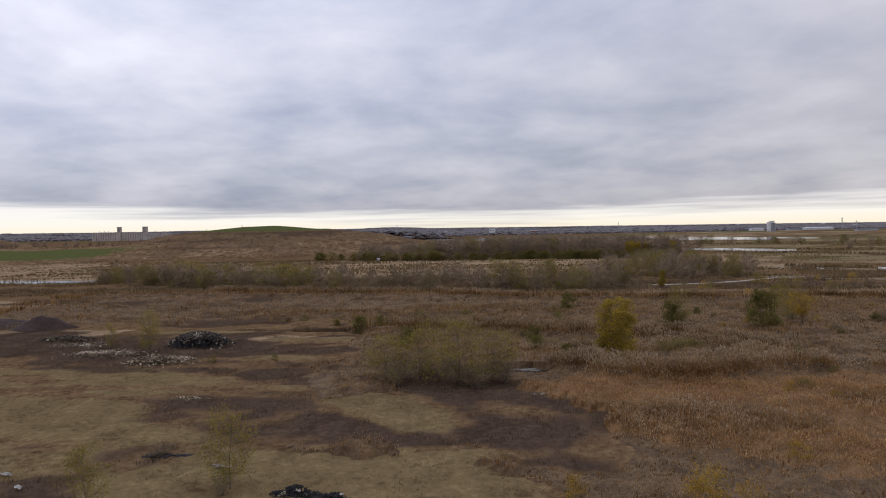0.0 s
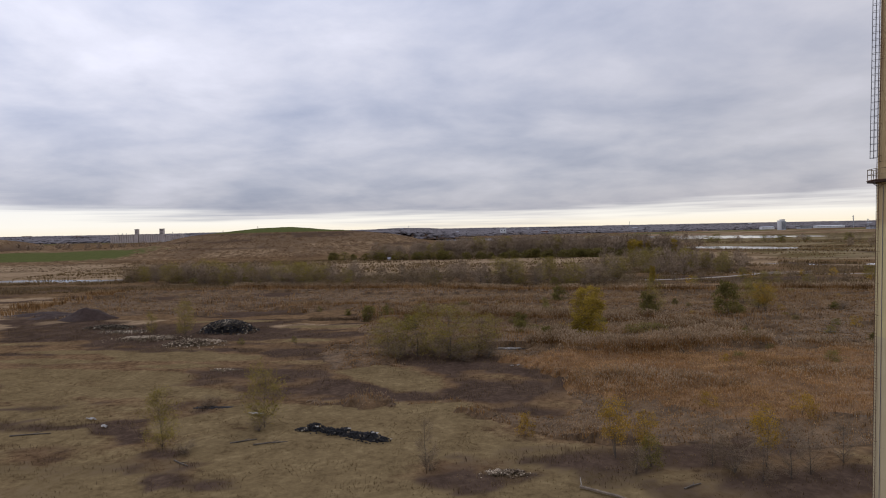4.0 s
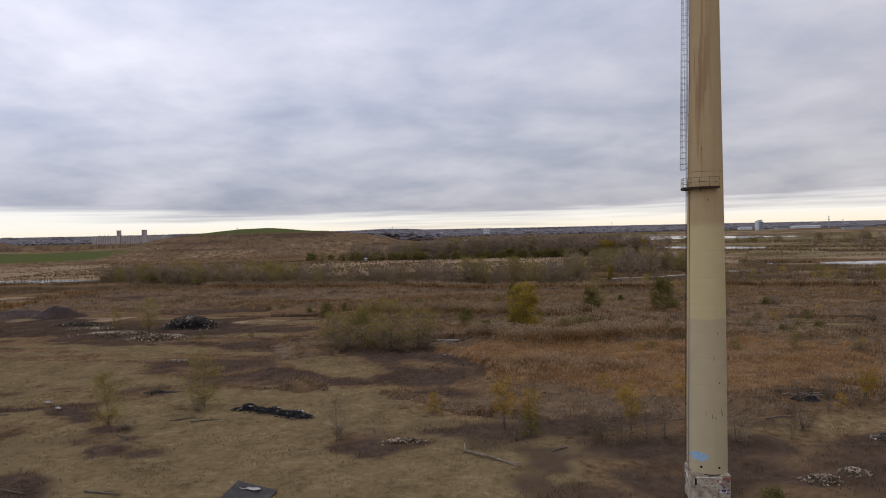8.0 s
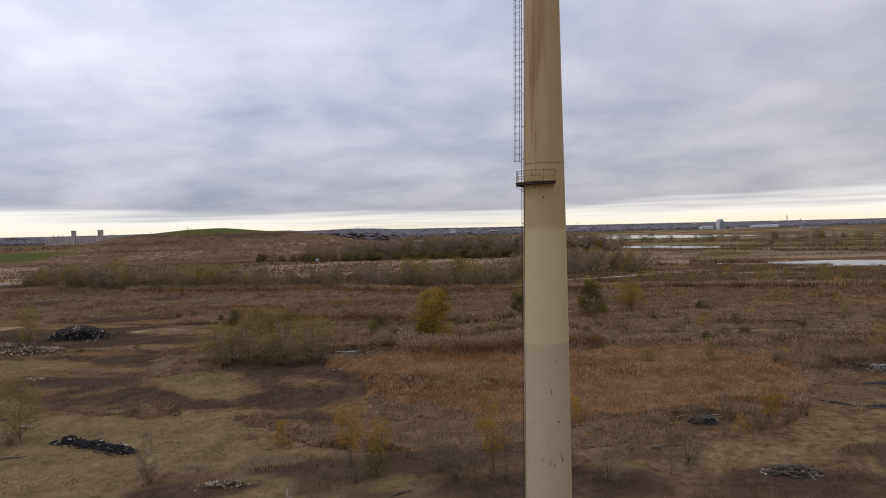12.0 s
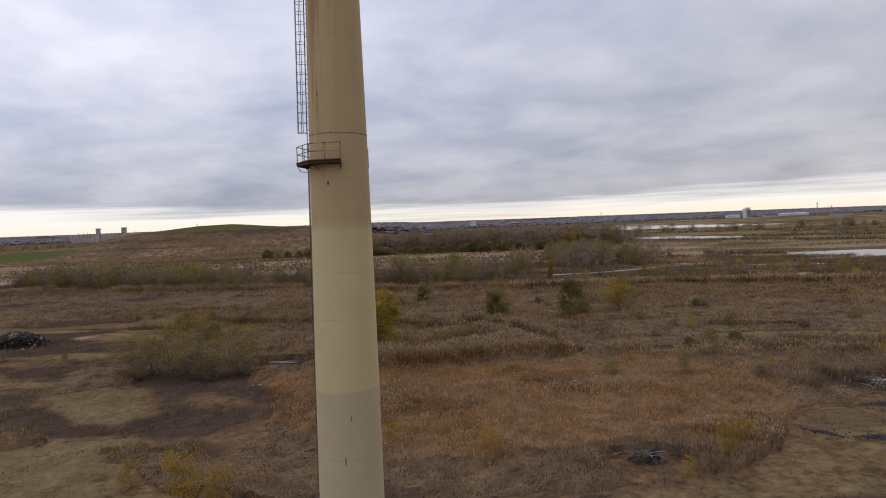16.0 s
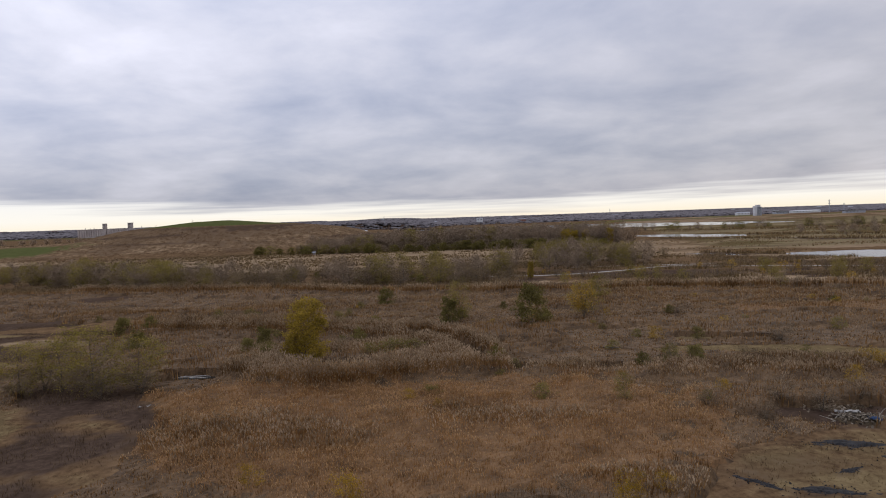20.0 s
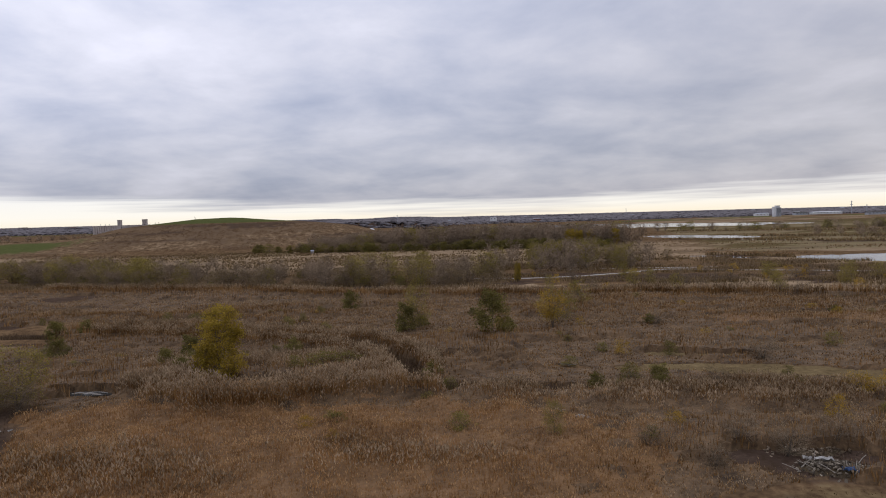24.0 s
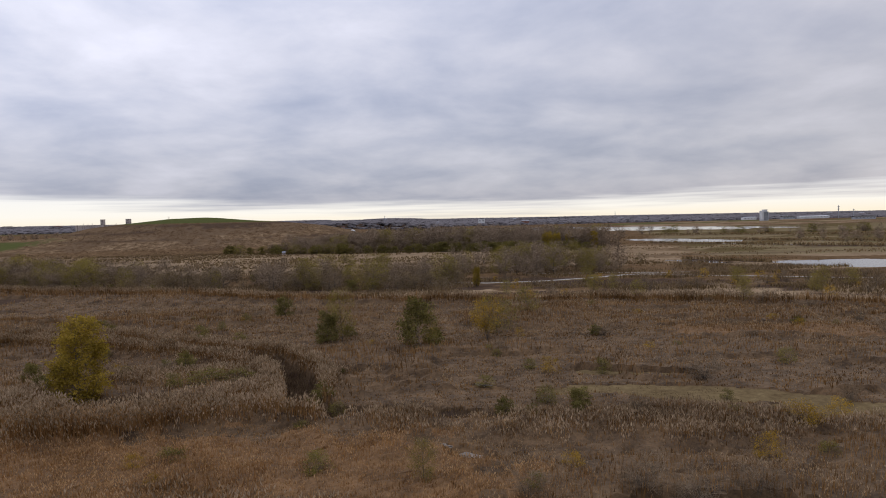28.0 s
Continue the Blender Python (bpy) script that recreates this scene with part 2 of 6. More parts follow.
BELTTWIG = blades("thicket_twigs", [(0.25, (0.140, 0.112, 0.090)), (0.50, (0.225, 0.180, 0.144)), (0.80, (0.320, 0.260, 0.208))], 0.0)
BELTLEAF = blades("thicket_leaves", [(0.25, (0.095, 0.074, 0.042)), (0.50, (0.165, 0.128, 0.072)), (0.80, (0.245, 0.192, 0.112))], 0.2)
EARTH = two_tone("dry_earth", (0.048, 0.034, 0.020), (0.120, 0.086, 0.048), 0.8, bump=0.05)
PALERUBBLE = blades("pale_rubble", [(0.3, (0.06, 0.047, 0.037)), (0.55, (0.19, 0.158, 0.128)), (0.85, (0.50, 0.45, 0.39))], 0.0)
BARK = two_tone("bark", (0.050, 0.040, 0.030), (0.140, 0.115, 0.090), 2.0, bump=0.02)
DEADWOOD = two_tone("weathered_wood", (0.11, 0.09, 0.07), (0.34, 0.30, 0.25), 1.5, bump=0.01)
LOGWOOD = two_tone("barkless_log", (0.085, 0.065, 0.047), (0.230, 0.180, 0.132), 1.5, bump=0.01)
CHAR = two_tone("charred_heap", (0.006, 0.006, 0.007), (0.035, 0.033, 0.033), 1.5, bump=0.08)
DIRT = two_tone("dark_earth", (0.022, 0.013, 0.010), (0.052, 0.032, 0.025), 0.8, bump=0.08)
RUBBLE = blades("broken_concrete", [(0.25, (0.035, 0.030, 0.026)), (0.55, (0.130, 0.115, 0.100)), (0.85, (0.45, 0.42, 0.38))], 0.0)
PALE = two_tone("pale_sheeting", (0.22, 0.205, 0.185), (0.48, 0.455, 0.42), 1.0)
BLUE = two_tone("blue_tarpaulin", (0.03, 0.055, 0.12), (0.06, 0.10, 0.19), 2.0, rough=0.6)
RUST = two_tone("rusted_steel", (0.045, 0.024, 0.016), (0.150, 0.075, 0.045), 3.0, rough=0.8, metal=0.4)
STEEL = two_tone("dull_galvanised_steel", (0.10, 0.10, 0.11), (0.22, 0.22, 0.23), 4.0, rough=0.6, metal=0.6)
CONCRETE = two_tone("far_concrete", (0.30, 0.260, 0.240), (0.44, 0.385, 0.355), 0.05, fine=6)
WHITE = two_tone("white_cladding", (0.44, 0.44, 0.45), (0.62, 0.62, 0.61), 0.1)
GREYWALL = two_tone("grey_cladding", (0.22, 0.23, 0.25), (0.36, 0.37, 0.39), 0.1)
DARKROOF = two_tone("dark_roofing", (0.024, 0.021, 0.020), (0.075, 0.066, 0.058), 0.9)
GLASS = two_tone("window_glass", (0.02, 0.025, 0.03), (0.05, 0.055, 0.06), 0.5, rough=0.15, spec=0.5)
BRICK = two_tone("dull_red_brick", (0.15, 0.07, 0.05), (0.26, 0.13, 0.09), 0.2)
# distance haze is put into this colour: flat, blue-grey, little variation
FARWOOD = blades("haze_tinted_far_woods", [(0.25, (0.118, 0.115, 0.140)), (0.50, (0.124, 0.121, 0.146)), (0.80, (0.131, 0.127, 0.152))], 0.0)


def water_material():
    m, nt, bsdf = material("still_water", 0.08, 0.5)
    bsdf.inputs["Base Color"].default_value = (0.03, 0.032, 0.03, 1)
    bsdf.inputs["IOR"].default_value = 1.33
    geo = nt.nodes.new("ShaderNodeNewGeometry")
    n = node(nt, "ShaderNodeTexNoise", Scale=0.5, Detail=3.0)
    nt.links.new(geo.outputs["Position"], n.inputs["Vector"])
    bu = node(nt, "ShaderNodeBump", Strength=0.15, Distance=0.03)
    nt.links.new(n.outputs[0], bu.inputs["Height"])
    nt.links.new(bu.outputs[0], bsdf.inputs["Normal"])
    return m


WATER = water_material()


def stack_material():
    """Cream-painted concrete: three coats of paint by height, faint lift joints, rust runs under the upper ring."""
    m, nt, bsdf = material("cream_painted_concrete", 0.85, 0.2)
    tc = nt.nodes.new("ShaderNodeTexCoord")
    sep = nt.nodes.new("ShaderNodeSeparateXYZ")
    nt.links.new(tc.outputs["Object"], sep.inputs[0])
    x, y, z = sep.outputs

    def tex(scale, sz=1.0, detail=5.0):
        mp = nt.nodes.new("ShaderNodeMapping")
        mp.inputs["Scale"].default_value = (1, 1, sz)
        nt.links.new(tc.outputs["Object"], mp.inputs[0])
        n = node(nt, "ShaderNodeTexNoise", Scale=scale, Detail=detail, Roughness=0.6)
        nt.links.new(mp.outputs[0], n.inputs["Vector"])
        return n.outputs[0]

    soft, streaks, specks = tex(0.45), tex(1.6, 0.05), tex(7.0)
    zz = math_node(nt, "ADD", z, math_node(nt, "MULTIPLY", math_node(nt, "SUBTRACT", tex(0.5, 0.2), 0.5), 0.5))
    low = mix_rgb(nt, soft, (0.378, 0.306, 0.182), (0.460, 0.382, 0.242))
    mid = mix_rgb(nt, soft, (0.432, 0.348, 0.180), (0.532, 0.438, 0.242))
    high = mix_rgb(nt, soft, (0.352, 0.252, 0.130), (0.430, 0.320, 0.174))
    col = mix_rgb(nt, span(nt, zz, 19.62, 19.70), low, mid)
    col = mix_rgb(nt, span(nt, zz, 29.8, 31.0), col, high)
    # each lift of the shuttering took the paint a little differently
    lift = math_node(nt, "FRACT", math_node(nt, "MULTIPLY", zz, 1 / 3.05))
    joint = math_node(nt, "MULTIPLY", span(nt, lift, 0.965, 0.99), span(nt, soft, 0.42, 0.6))
    col = mix_rgb(nt, math_node(nt, "MULTIPLY", joint, 0.2), col, (0.16, 0.12, 0.07))
    # rust below the upper platform ring, mostly on the ladder's side
    side = span(nt, math_node(nt, "SUBTRACT", math_node(nt, "MULTIPLY", x, -1.0), math_node(nt, "MULTIPLY", y, 0.6)), 0.4, 2.2)
    run = math_node(nt, "MULTIPLY", span(nt, streaks, 0.46, 0.62), math_node(nt, "MULTIPLY", span(nt, z, 30.0, 42.0), side))
    col = mix_rgb(nt, math_node(nt, "MULTIPLY", run, 0.6), col, (0.185, 0.082, 0.036))
    col = mix_rgb(nt, math_node(nt, "MULTIPLY", span(nt, streaks, 0.55, 0.75), 0.12), col, (0.20, 0.15, 0.08))
    col = mix_rgb(nt, math_node(nt, "MULTIPLY", span(nt, specks, 0.66, 0.74), 0.35), col, (0.12, 0.09, 0.06))
    nt.links.new(col, bsdf.inputs["Base Color"])
    bu = node(nt, "ShaderNodeBump", Strength=0.4, Distance=0.02)
    nt.links.new(math_node(nt, "ADD", specks, math_node(nt, "MULTIPLY", joint, -0.6)), bu.inputs["Height"])
    nt.links.new(bu.outputs[0], bsdf.inputs["Normal"])
    return m


STACK = stack_material()
PLINTH = two_tone("weathered_whitewashed_plinth", (0.17, 0.125, 0.085), (0.44, 0.38, 0.28), 1.2, bump=0.02, lo=0.40, hi=0.58)
PAINT_BLUE = two_tone("pale_blue_spray_paint", (0.20, 0.33, 0.45), (0.33, 0.45, 0.54), 3.0)
PAINT_DARK = two_tone("dark_violet_spray_paint", (0.03, 0.03, 0.06), (0.12, 0.12, 0.2), 5.0)
PAINT_RED = two_tone("dull_red_spray_paint", (0.20, 0.05, 0.04), (0.34, 0.12, 0.10), 3.0)
PAINT_WHITE = two_tone("chalky_white_paint", (0.48, 0.45, 0.40), (0.70, 0.67, 0.60), 3.0)
RAILPAINT = two_tone("rust_eaten_cream_paint", (0.060, 0.034, 0.022), (0.36, 0.29, 0.17), 2.2, lo=0.44, hi=0.56)
# a darker rust than RUST, for the walkway floor and the collar
DARKRUST = two_tone("dark_rusty_plate", (0.020, 0.014, 0.012), (0.065, 0.038, 0.028), 2.0, rough=0.85)
BLACK = two_tone("black_opening", (0.004, 0.004, 0.004), (0.012, 0.011, 0.01), 3.0)


# ---------------------------------------------------------------- mesh helpers
def mesh_of(name, verts, faces, *mats, index=None, smooth=False):
    """A mesh from arrays: verts (n, 3) and faces (m, 3) or (m, 4)."""
    verts, faces = np.asarray(verts, np.float32), np.asarray(faces, np.int32)
    me = bpy.data.meshes.new(name)
    k = faces.shape[1]
    me.vertices.add(len(verts))
    me.vertices.foreach_set("co", verts.ravel())
    me.loops.add(faces.size)
    me.loops.foreach_set("vertex_index", faces.ravel())
    me.polygons.add(len(faces))
    me.polygons.foreach_set("loop_start", np.arange(0, faces.size, k, dtype=np.int32))
    me.polygons.foreach_set("loop_total", np.full(len(faces), k, np.int32))
    for m in mats:
        me.materials.append(m)
    if index is not None:
        me.polygons.foreach_set("material_index", np.asarray(index, np.int32))
    me.polygons.foreach_set("use_smooth", np.full(len(faces), smooth))
    me.update(calc_edges=True)
    return me


def part(name, data, mat, parent, label="", smooth=False):
    """Links a mesh or bmesh as one part under a thing."""
    if isinstance(data, bmesh.types.BMesh):
        me = bpy.data.meshes.new(name)
        for f in data.faces:
            f.smooth = smooth
        data.to_mesh(me)
        data.free()
        data = me
    if mat is not None and not data.materials:
        data.materials.append(mat)
    ob = new(name, data)
    ob.parent = parent
    return tagged(ob, label)


def thing(name, at, label, category, group="", kind="", turn=0.0):
    ob = new(name)
    ob.empty_display_size = 0.5
    ob.matrix_basis = pose(*at, 0, 0, turn)
    return tagged(ob, label, category, group, kind)


def box(bm, size, at=(0, 0, 0), turn=(0, 0, 0), bevel=0.0):
    m = pose(*at, *turn) @ Matrix.Diagonal((*size, 1))
    made = bmesh.ops.create_cube(bm, size=1.0, matrix=m)["verts"]
    if bevel:
        edges = list({e for v in made for e in v.link_edges})
        bmesh.ops.bevel(bm, geom=edges, offset=bevel, segments=1, affect="EDGES")
    return made


def tube(bm, a, b, r, r2=None, sides=6):
    a, b = Vector(a), Vector(b)
    q = (b - a).to_track_quat("Z", "Y").to_matrix().to_4x4()
    bmesh.ops.create_cone(bm, cap_ends=True, segments=sides, radius1=r, radius2=r if r2 is None else r2,
                          depth=(b - a).length, matrix=Matrix.Translation((a + b) / 2) @ q)


def lattice(x, y, seed):
    h = (x.astype(np.int64) * 374761393 + y.astype(np.int64) * 668265263 + seed * 974634777) & 0x7FFFFFFF
    h = ((h ^ (h >> 13)) * 1274126177) & 0x7FFFFFFF
    return ((h ^ (h >> 16)) & 0xFFFF) / 65535.0


def value_noise(x, y, size, seed):
    x, y = np.asarray(x, float) / size, np.asarray(y, float) / size
    i, j = np.floor(x), np.floor(y)
    u, v = x - i, y - j
    u, v = u * u * (3 - 2 * u), v * v * (3 - 2 * v)
    a, b = lattice(i, j, seed), lattice(i + 1, j, seed)
    c, d = lattice(i, j + 1, seed), lattice(i + 1, j + 1, seed)
    return (a * (1 - u) + b * u) * (1 - v) + (c * (1 - u) + d * u) * v


def fbm(x, y, size, seed, octaves=4):
    out, amp, total = 0.0, 1.0, 0.0
    for o in range(octaves):
        out, total = out + amp * value_noise(x, y, size / 2**o, seed + o), total + amp
        amp *= 0.5
    return out / total


def smooth(v, a, b):
    t = np.clip((v - a) / (b - a), 0, 1)
    return t * t * (3 - 2 * t)


def blob(x, y, cx, cy, a, b, deg=0.0, soft=0.35, rag=0.5, seed=5):
    """1 inside an ellipse with a ragged soft edge, 0 outside. deg: its long axis from +x."""
    x, y = np.asarray(x, float), np.asarray(y, float)
    c, s = math.cos(radians(deg)), math.sin(radians(deg))
    u, v = ((x - cx) * c + (y - cy) * s) / a, (-(x - cx) * s + (y - cy) * c) / b
    r = np.sqrt(u * u + v * v)
    out = np.zeros(r.shape)
    near = r < 1.2 + soft + rag
    px, py = x[near], y[near]
    wave = fbm(px, py, max(3.0, math.sqrt(a * b) * 0.9), seed, 3) + 0.6 * fbm(px, py, 3.5, seed + 7, 2) - 0.8
    out[near] = 1 - smooth(r[near] + rag * 1.3 * wave, 1 - soft / 2, 1 + soft / 2)
    return out


def field_of(x, y, pts, soft=6.0, rag=7.0, seed=9):
    """1 inside an outline of the plan, 0 outside, with a wandering soft edge."""
    x, y = np.asarray(x, float), np.asarray(y, float)
    out = np.zeros(x.shape)
    px, py = [p[0] for p in pts], [p[1] for p in pts]
    near = (x > min(px) - 9) & (x < max(px) + 9) & (y > min(py) - 9) & (y < max(py) + 9)
    ux, uy = x[near], y[near]
    inside_it = np.zeros(ux.shape, bool)
    for (ax, ay), (bx, by) in zip(pts, pts[1:] + pts[:1]):
        if ay != by:
            inside_it ^= ((ay > uy) != (by > uy)) & (ux < (bx - ax) * (uy - ay) / (by - ay) + ax)
    d = to_line(ux, uy, pts + pts[:1]) * np.where(inside_it, 1, -1)
    d = d + rag * (fbm(ux * 0.7, uy, 9, seed, 4) + 0.6 * fbm(ux, uy, 2.6, seed + 5, 2) - 0.8)
    out[near] = smooth(d, -soft / 2, soft / 2)
    return out


def to_line(x, y, pts):
    """Distance to a polyline."""
    best = np.full(np.shape(x), 1e9)
    for (ax, ay), (bx, by) in zip(pts, pts[1:]):
        dx, dy = bx - ax, by - ay
        t = np.clip(((x - ax) * dx + (y - ay) * dy) / (dx * dx + dy * dy), 0, 1)
        best = np.minimum(best, np.hypot(x - ax - t * dx, y - ay - t * dy))
    return best


# ---------------------------------------------------------------- the lie of the land
# water bodies: centre, half axes, turn of the long axis
PONDS = [(352, 404, 52, 34, -28), (270, 450, 25, 5, -52), (388, 805, 72, 36, -56), (446, 606, 115, 6, -58),
         (-285, 474, 76, 13, -14), (240, 1980, 860, 215, -51), (-190, 2290, 280, 130, 0)]
STACK_AT = (47.08, 44.95)


# lines that run over the land
CHANNEL = [(-40, 214), (-9, 211), (13, 209), (41, 195), (60, 186), (70, 178), (77, 166), (80, 154), (82, 146), (98, 146), (118, 141)]
LIP = [(-110, 350), (3, 311), (55, 285), (128, 269), (190, 257), (235, 242), (320, 215)]
TRACK = [(96, 352), (135, 341), (166, 351), (190, 366), (206, 373), (224, 357), (300, 322)]
TRACK_2 = [(150, 390), (205, 382), (240, 372)]
DIKES = [[(330, 720), (410, 610), (520, 470)], [(360, 850), (470, 690), (640, 500)], [(420, 1000), (600, 850), (900, 640)], [(270, 470), (330, 395)]]
TALL_EDGE = [(32, 148), (39, 143), (47, 138), (60, 141), (72, 146)]
BERM = [(-260, 372), (-46, 319), (64, 293)]


# clean sand and dark weed beds on the waste ground, as outlines
SAND_BEDS = [
    [(-102, 140), (-96, 144), (-79, 135), (-58, 132), (-49, 119), (-55, 110), (-67, 114), (-72, 107), (-85, 109)],
    [(-85, 158), (-71, 164), (-56, 155), (-55, 142), (-68, 146), (-77, 145)],
    [(-17, 139), (-8, 137), (3, 120), (4, 105), (-5, 108), (-14, 124)],
    [(103, 90), (108, 94), (118, 98), (130, 96), (134, 90), (124, 82), (104, 84)],
    [(-48, 92), (-31, 100), (-9, 99), (6, 95), (13, 87), (4, 77), (-2, 66), (-20, 60), (-30, 70), (-40, 84)],
]
WEED_BEDS = [
    [(-27, 126), (-8, 115), (3, 101), (-9, 97), (-22, 99), (-36, 112), (-40, 124)],
    [(-14, 146), (0, 148), (13, 140), (23, 124), (27, 104), (24, 88), (13, 92), (4, 105), (3, 120), (-7, 135)],
    [(-46, 168), (-16, 154), (-12, 140), (-27, 130), (-42, 138)],
    [(-48, 101), (-44, 106), (-35, 103), (-34, 95), (-41, 93)],
    [(-54, 92), (-47, 96), (-41, 82), (-46, 80)], [(-41, 74), (-38, 80), (-30, 73), (-28, 64), (-35, 64)],
    [(-66, 84), (-58, 83), (-48, 76), (-54, 73), (-63, 78)], [(-48, 55), (-43, 57), (-34, 56), (-30, 46), (-44, 46)],
    [(-1, 65), (4, 75), (12, 74), (18, 65), (11, 60), (5, 59)], [(-28, 80), (-26, 92), (-21, 87), (-19, 75), (-24, 73)],
    [(22, 86), (34, 84), (45, 79), (60, 74), (52, 56), (35, 55), (28, 60), (21, 70)],
    [(-170, 240), (-155, 268), (-98, 212), (-64, 172), (-88, 165), (-126, 176)],
    [(-90, 180), (-55, 200), (-30, 180), (-44, 165), (-66, 172)],
    [(36, 54), (60, 60), (88, 62), (96, 50), (90, 36), (40, 36)],
]


def height(x, y):
    x, y = np.asarray(x, float), np.asarray(y, float)
    far = smooth(y, 300, 900)
    z = np.maximum(0.75 * fbm(x, y, 26, 11, 4) * (1 - 0.4 * far) + 0.35 * fbm(x, y, 6, 17, 3) * (1 - far) - 0.42, -0.1)
    z = z - 0.55 * (1 - smooth(y, 92, 126))
    # landfill hill with its green crown
    crest = np.interp(x, [-640, -560, -485, -390, -337, -285, -240, -200, -150, -97, -60, -33, 10, 60], [17, 17, 17, 19, 31.5, 36, 40.5, 41, 36.2, 32, 28, 22.5, 9, 0])
    front = np.interp(x, [-640, -420, -330, -240, -60, 60], [560, 640, 690, 720, 760, 800])
    wob = 26 * (fbm(x, y, 120, 23) - 0.5)
    t = smooth(y + wob, front, 885)
    back = 1 - 0.75 * smooth(y, 950, 1250)
    z = z + crest * (0.75 * t + 0.25 * t * t) * back * (1 + 0.05 * (fbm(x, y, 60, 31) - 0.5))
    z = z + np.where(x < -640, 17 * smooth(y, 700, 950) * back, 0)
    # the far shore climbs to the wooded skyline
    bearing = x / np.maximum(y, 1.0)
    sky = np.interp(bearing, [-0.8, -0.5, -0.05, 0.15, 0.4, 0.75], [47, 40, 38, 33, 28, 19])
    z = z + sky * (0.45 * smooth(y, 2100, 2900) + 0.55 * smooth(y, 2900, 4300)) * (1 + 0.12 * (fbm(x, y, 350, 41) - 0.5))
    z = z - 0.9 * (1 - smooth(to_line(x, y, CHANNEL), 0.5, 3.0))
    # hollow round the stack's foot
    z = z - 1.3 * np.exp(-((x - STACK_AT[0]) ** 2 + (y - STACK_AT[1] + 2) ** 2) / 160.0)
    for line in DIKES[:3]:
        z = z + 1.3 * (1 - smooth(to_line(x, y, line), 2, 9))
    for cx, cy, a, b, deg in PONDS:
        w = blob(x, y, cx, cy, a, b, deg, 0.3, 0.35)
        z = z * (1 - w) - 0.9 * w
    return z


LAND = {}


def ground_z(x, y):
    """The ground's height at one place, read off its mesh."""
    xs, ys, z = LAND["x"], LAND["y"], LAND["z"]
    i = min(max(int(np.searchsorted(xs, x)) - 1, 0), len(xs) - 2)
    j = min(max(int(np.searchsorted(ys, y)) - 1, 0), len(ys) - 2)
    u, v = (x - xs[i]) / (xs[i + 1] - xs[i]), (y - ys[j]) / (ys[j + 1] - ys[j])
    return float((z[j, i] * (1 - u) + z[j, i + 1] * u) * (1 - v) + (z[j + 1, i] * (1 - u) + z[j + 1, i + 1] * u) * v)


def open_ground(x, y):
    """The sandy waste ground, 1 in the open and 0 among the reeds."""
    limit = np.interp(x, [-200, -100, -66, -39, -19, 9, 19, 30, 44, 60, 80, 90, 100, 110, 132, 160], [150, 141, 134, 119, 101, 92, 80, 77, 70, 71, 73, 76, 86, 95, 101, 96])
    return 1 - smooth(y + 9 * (fbm(x, y, 14, 51) - 0.5), limit - 2.5, limit + 2.5)


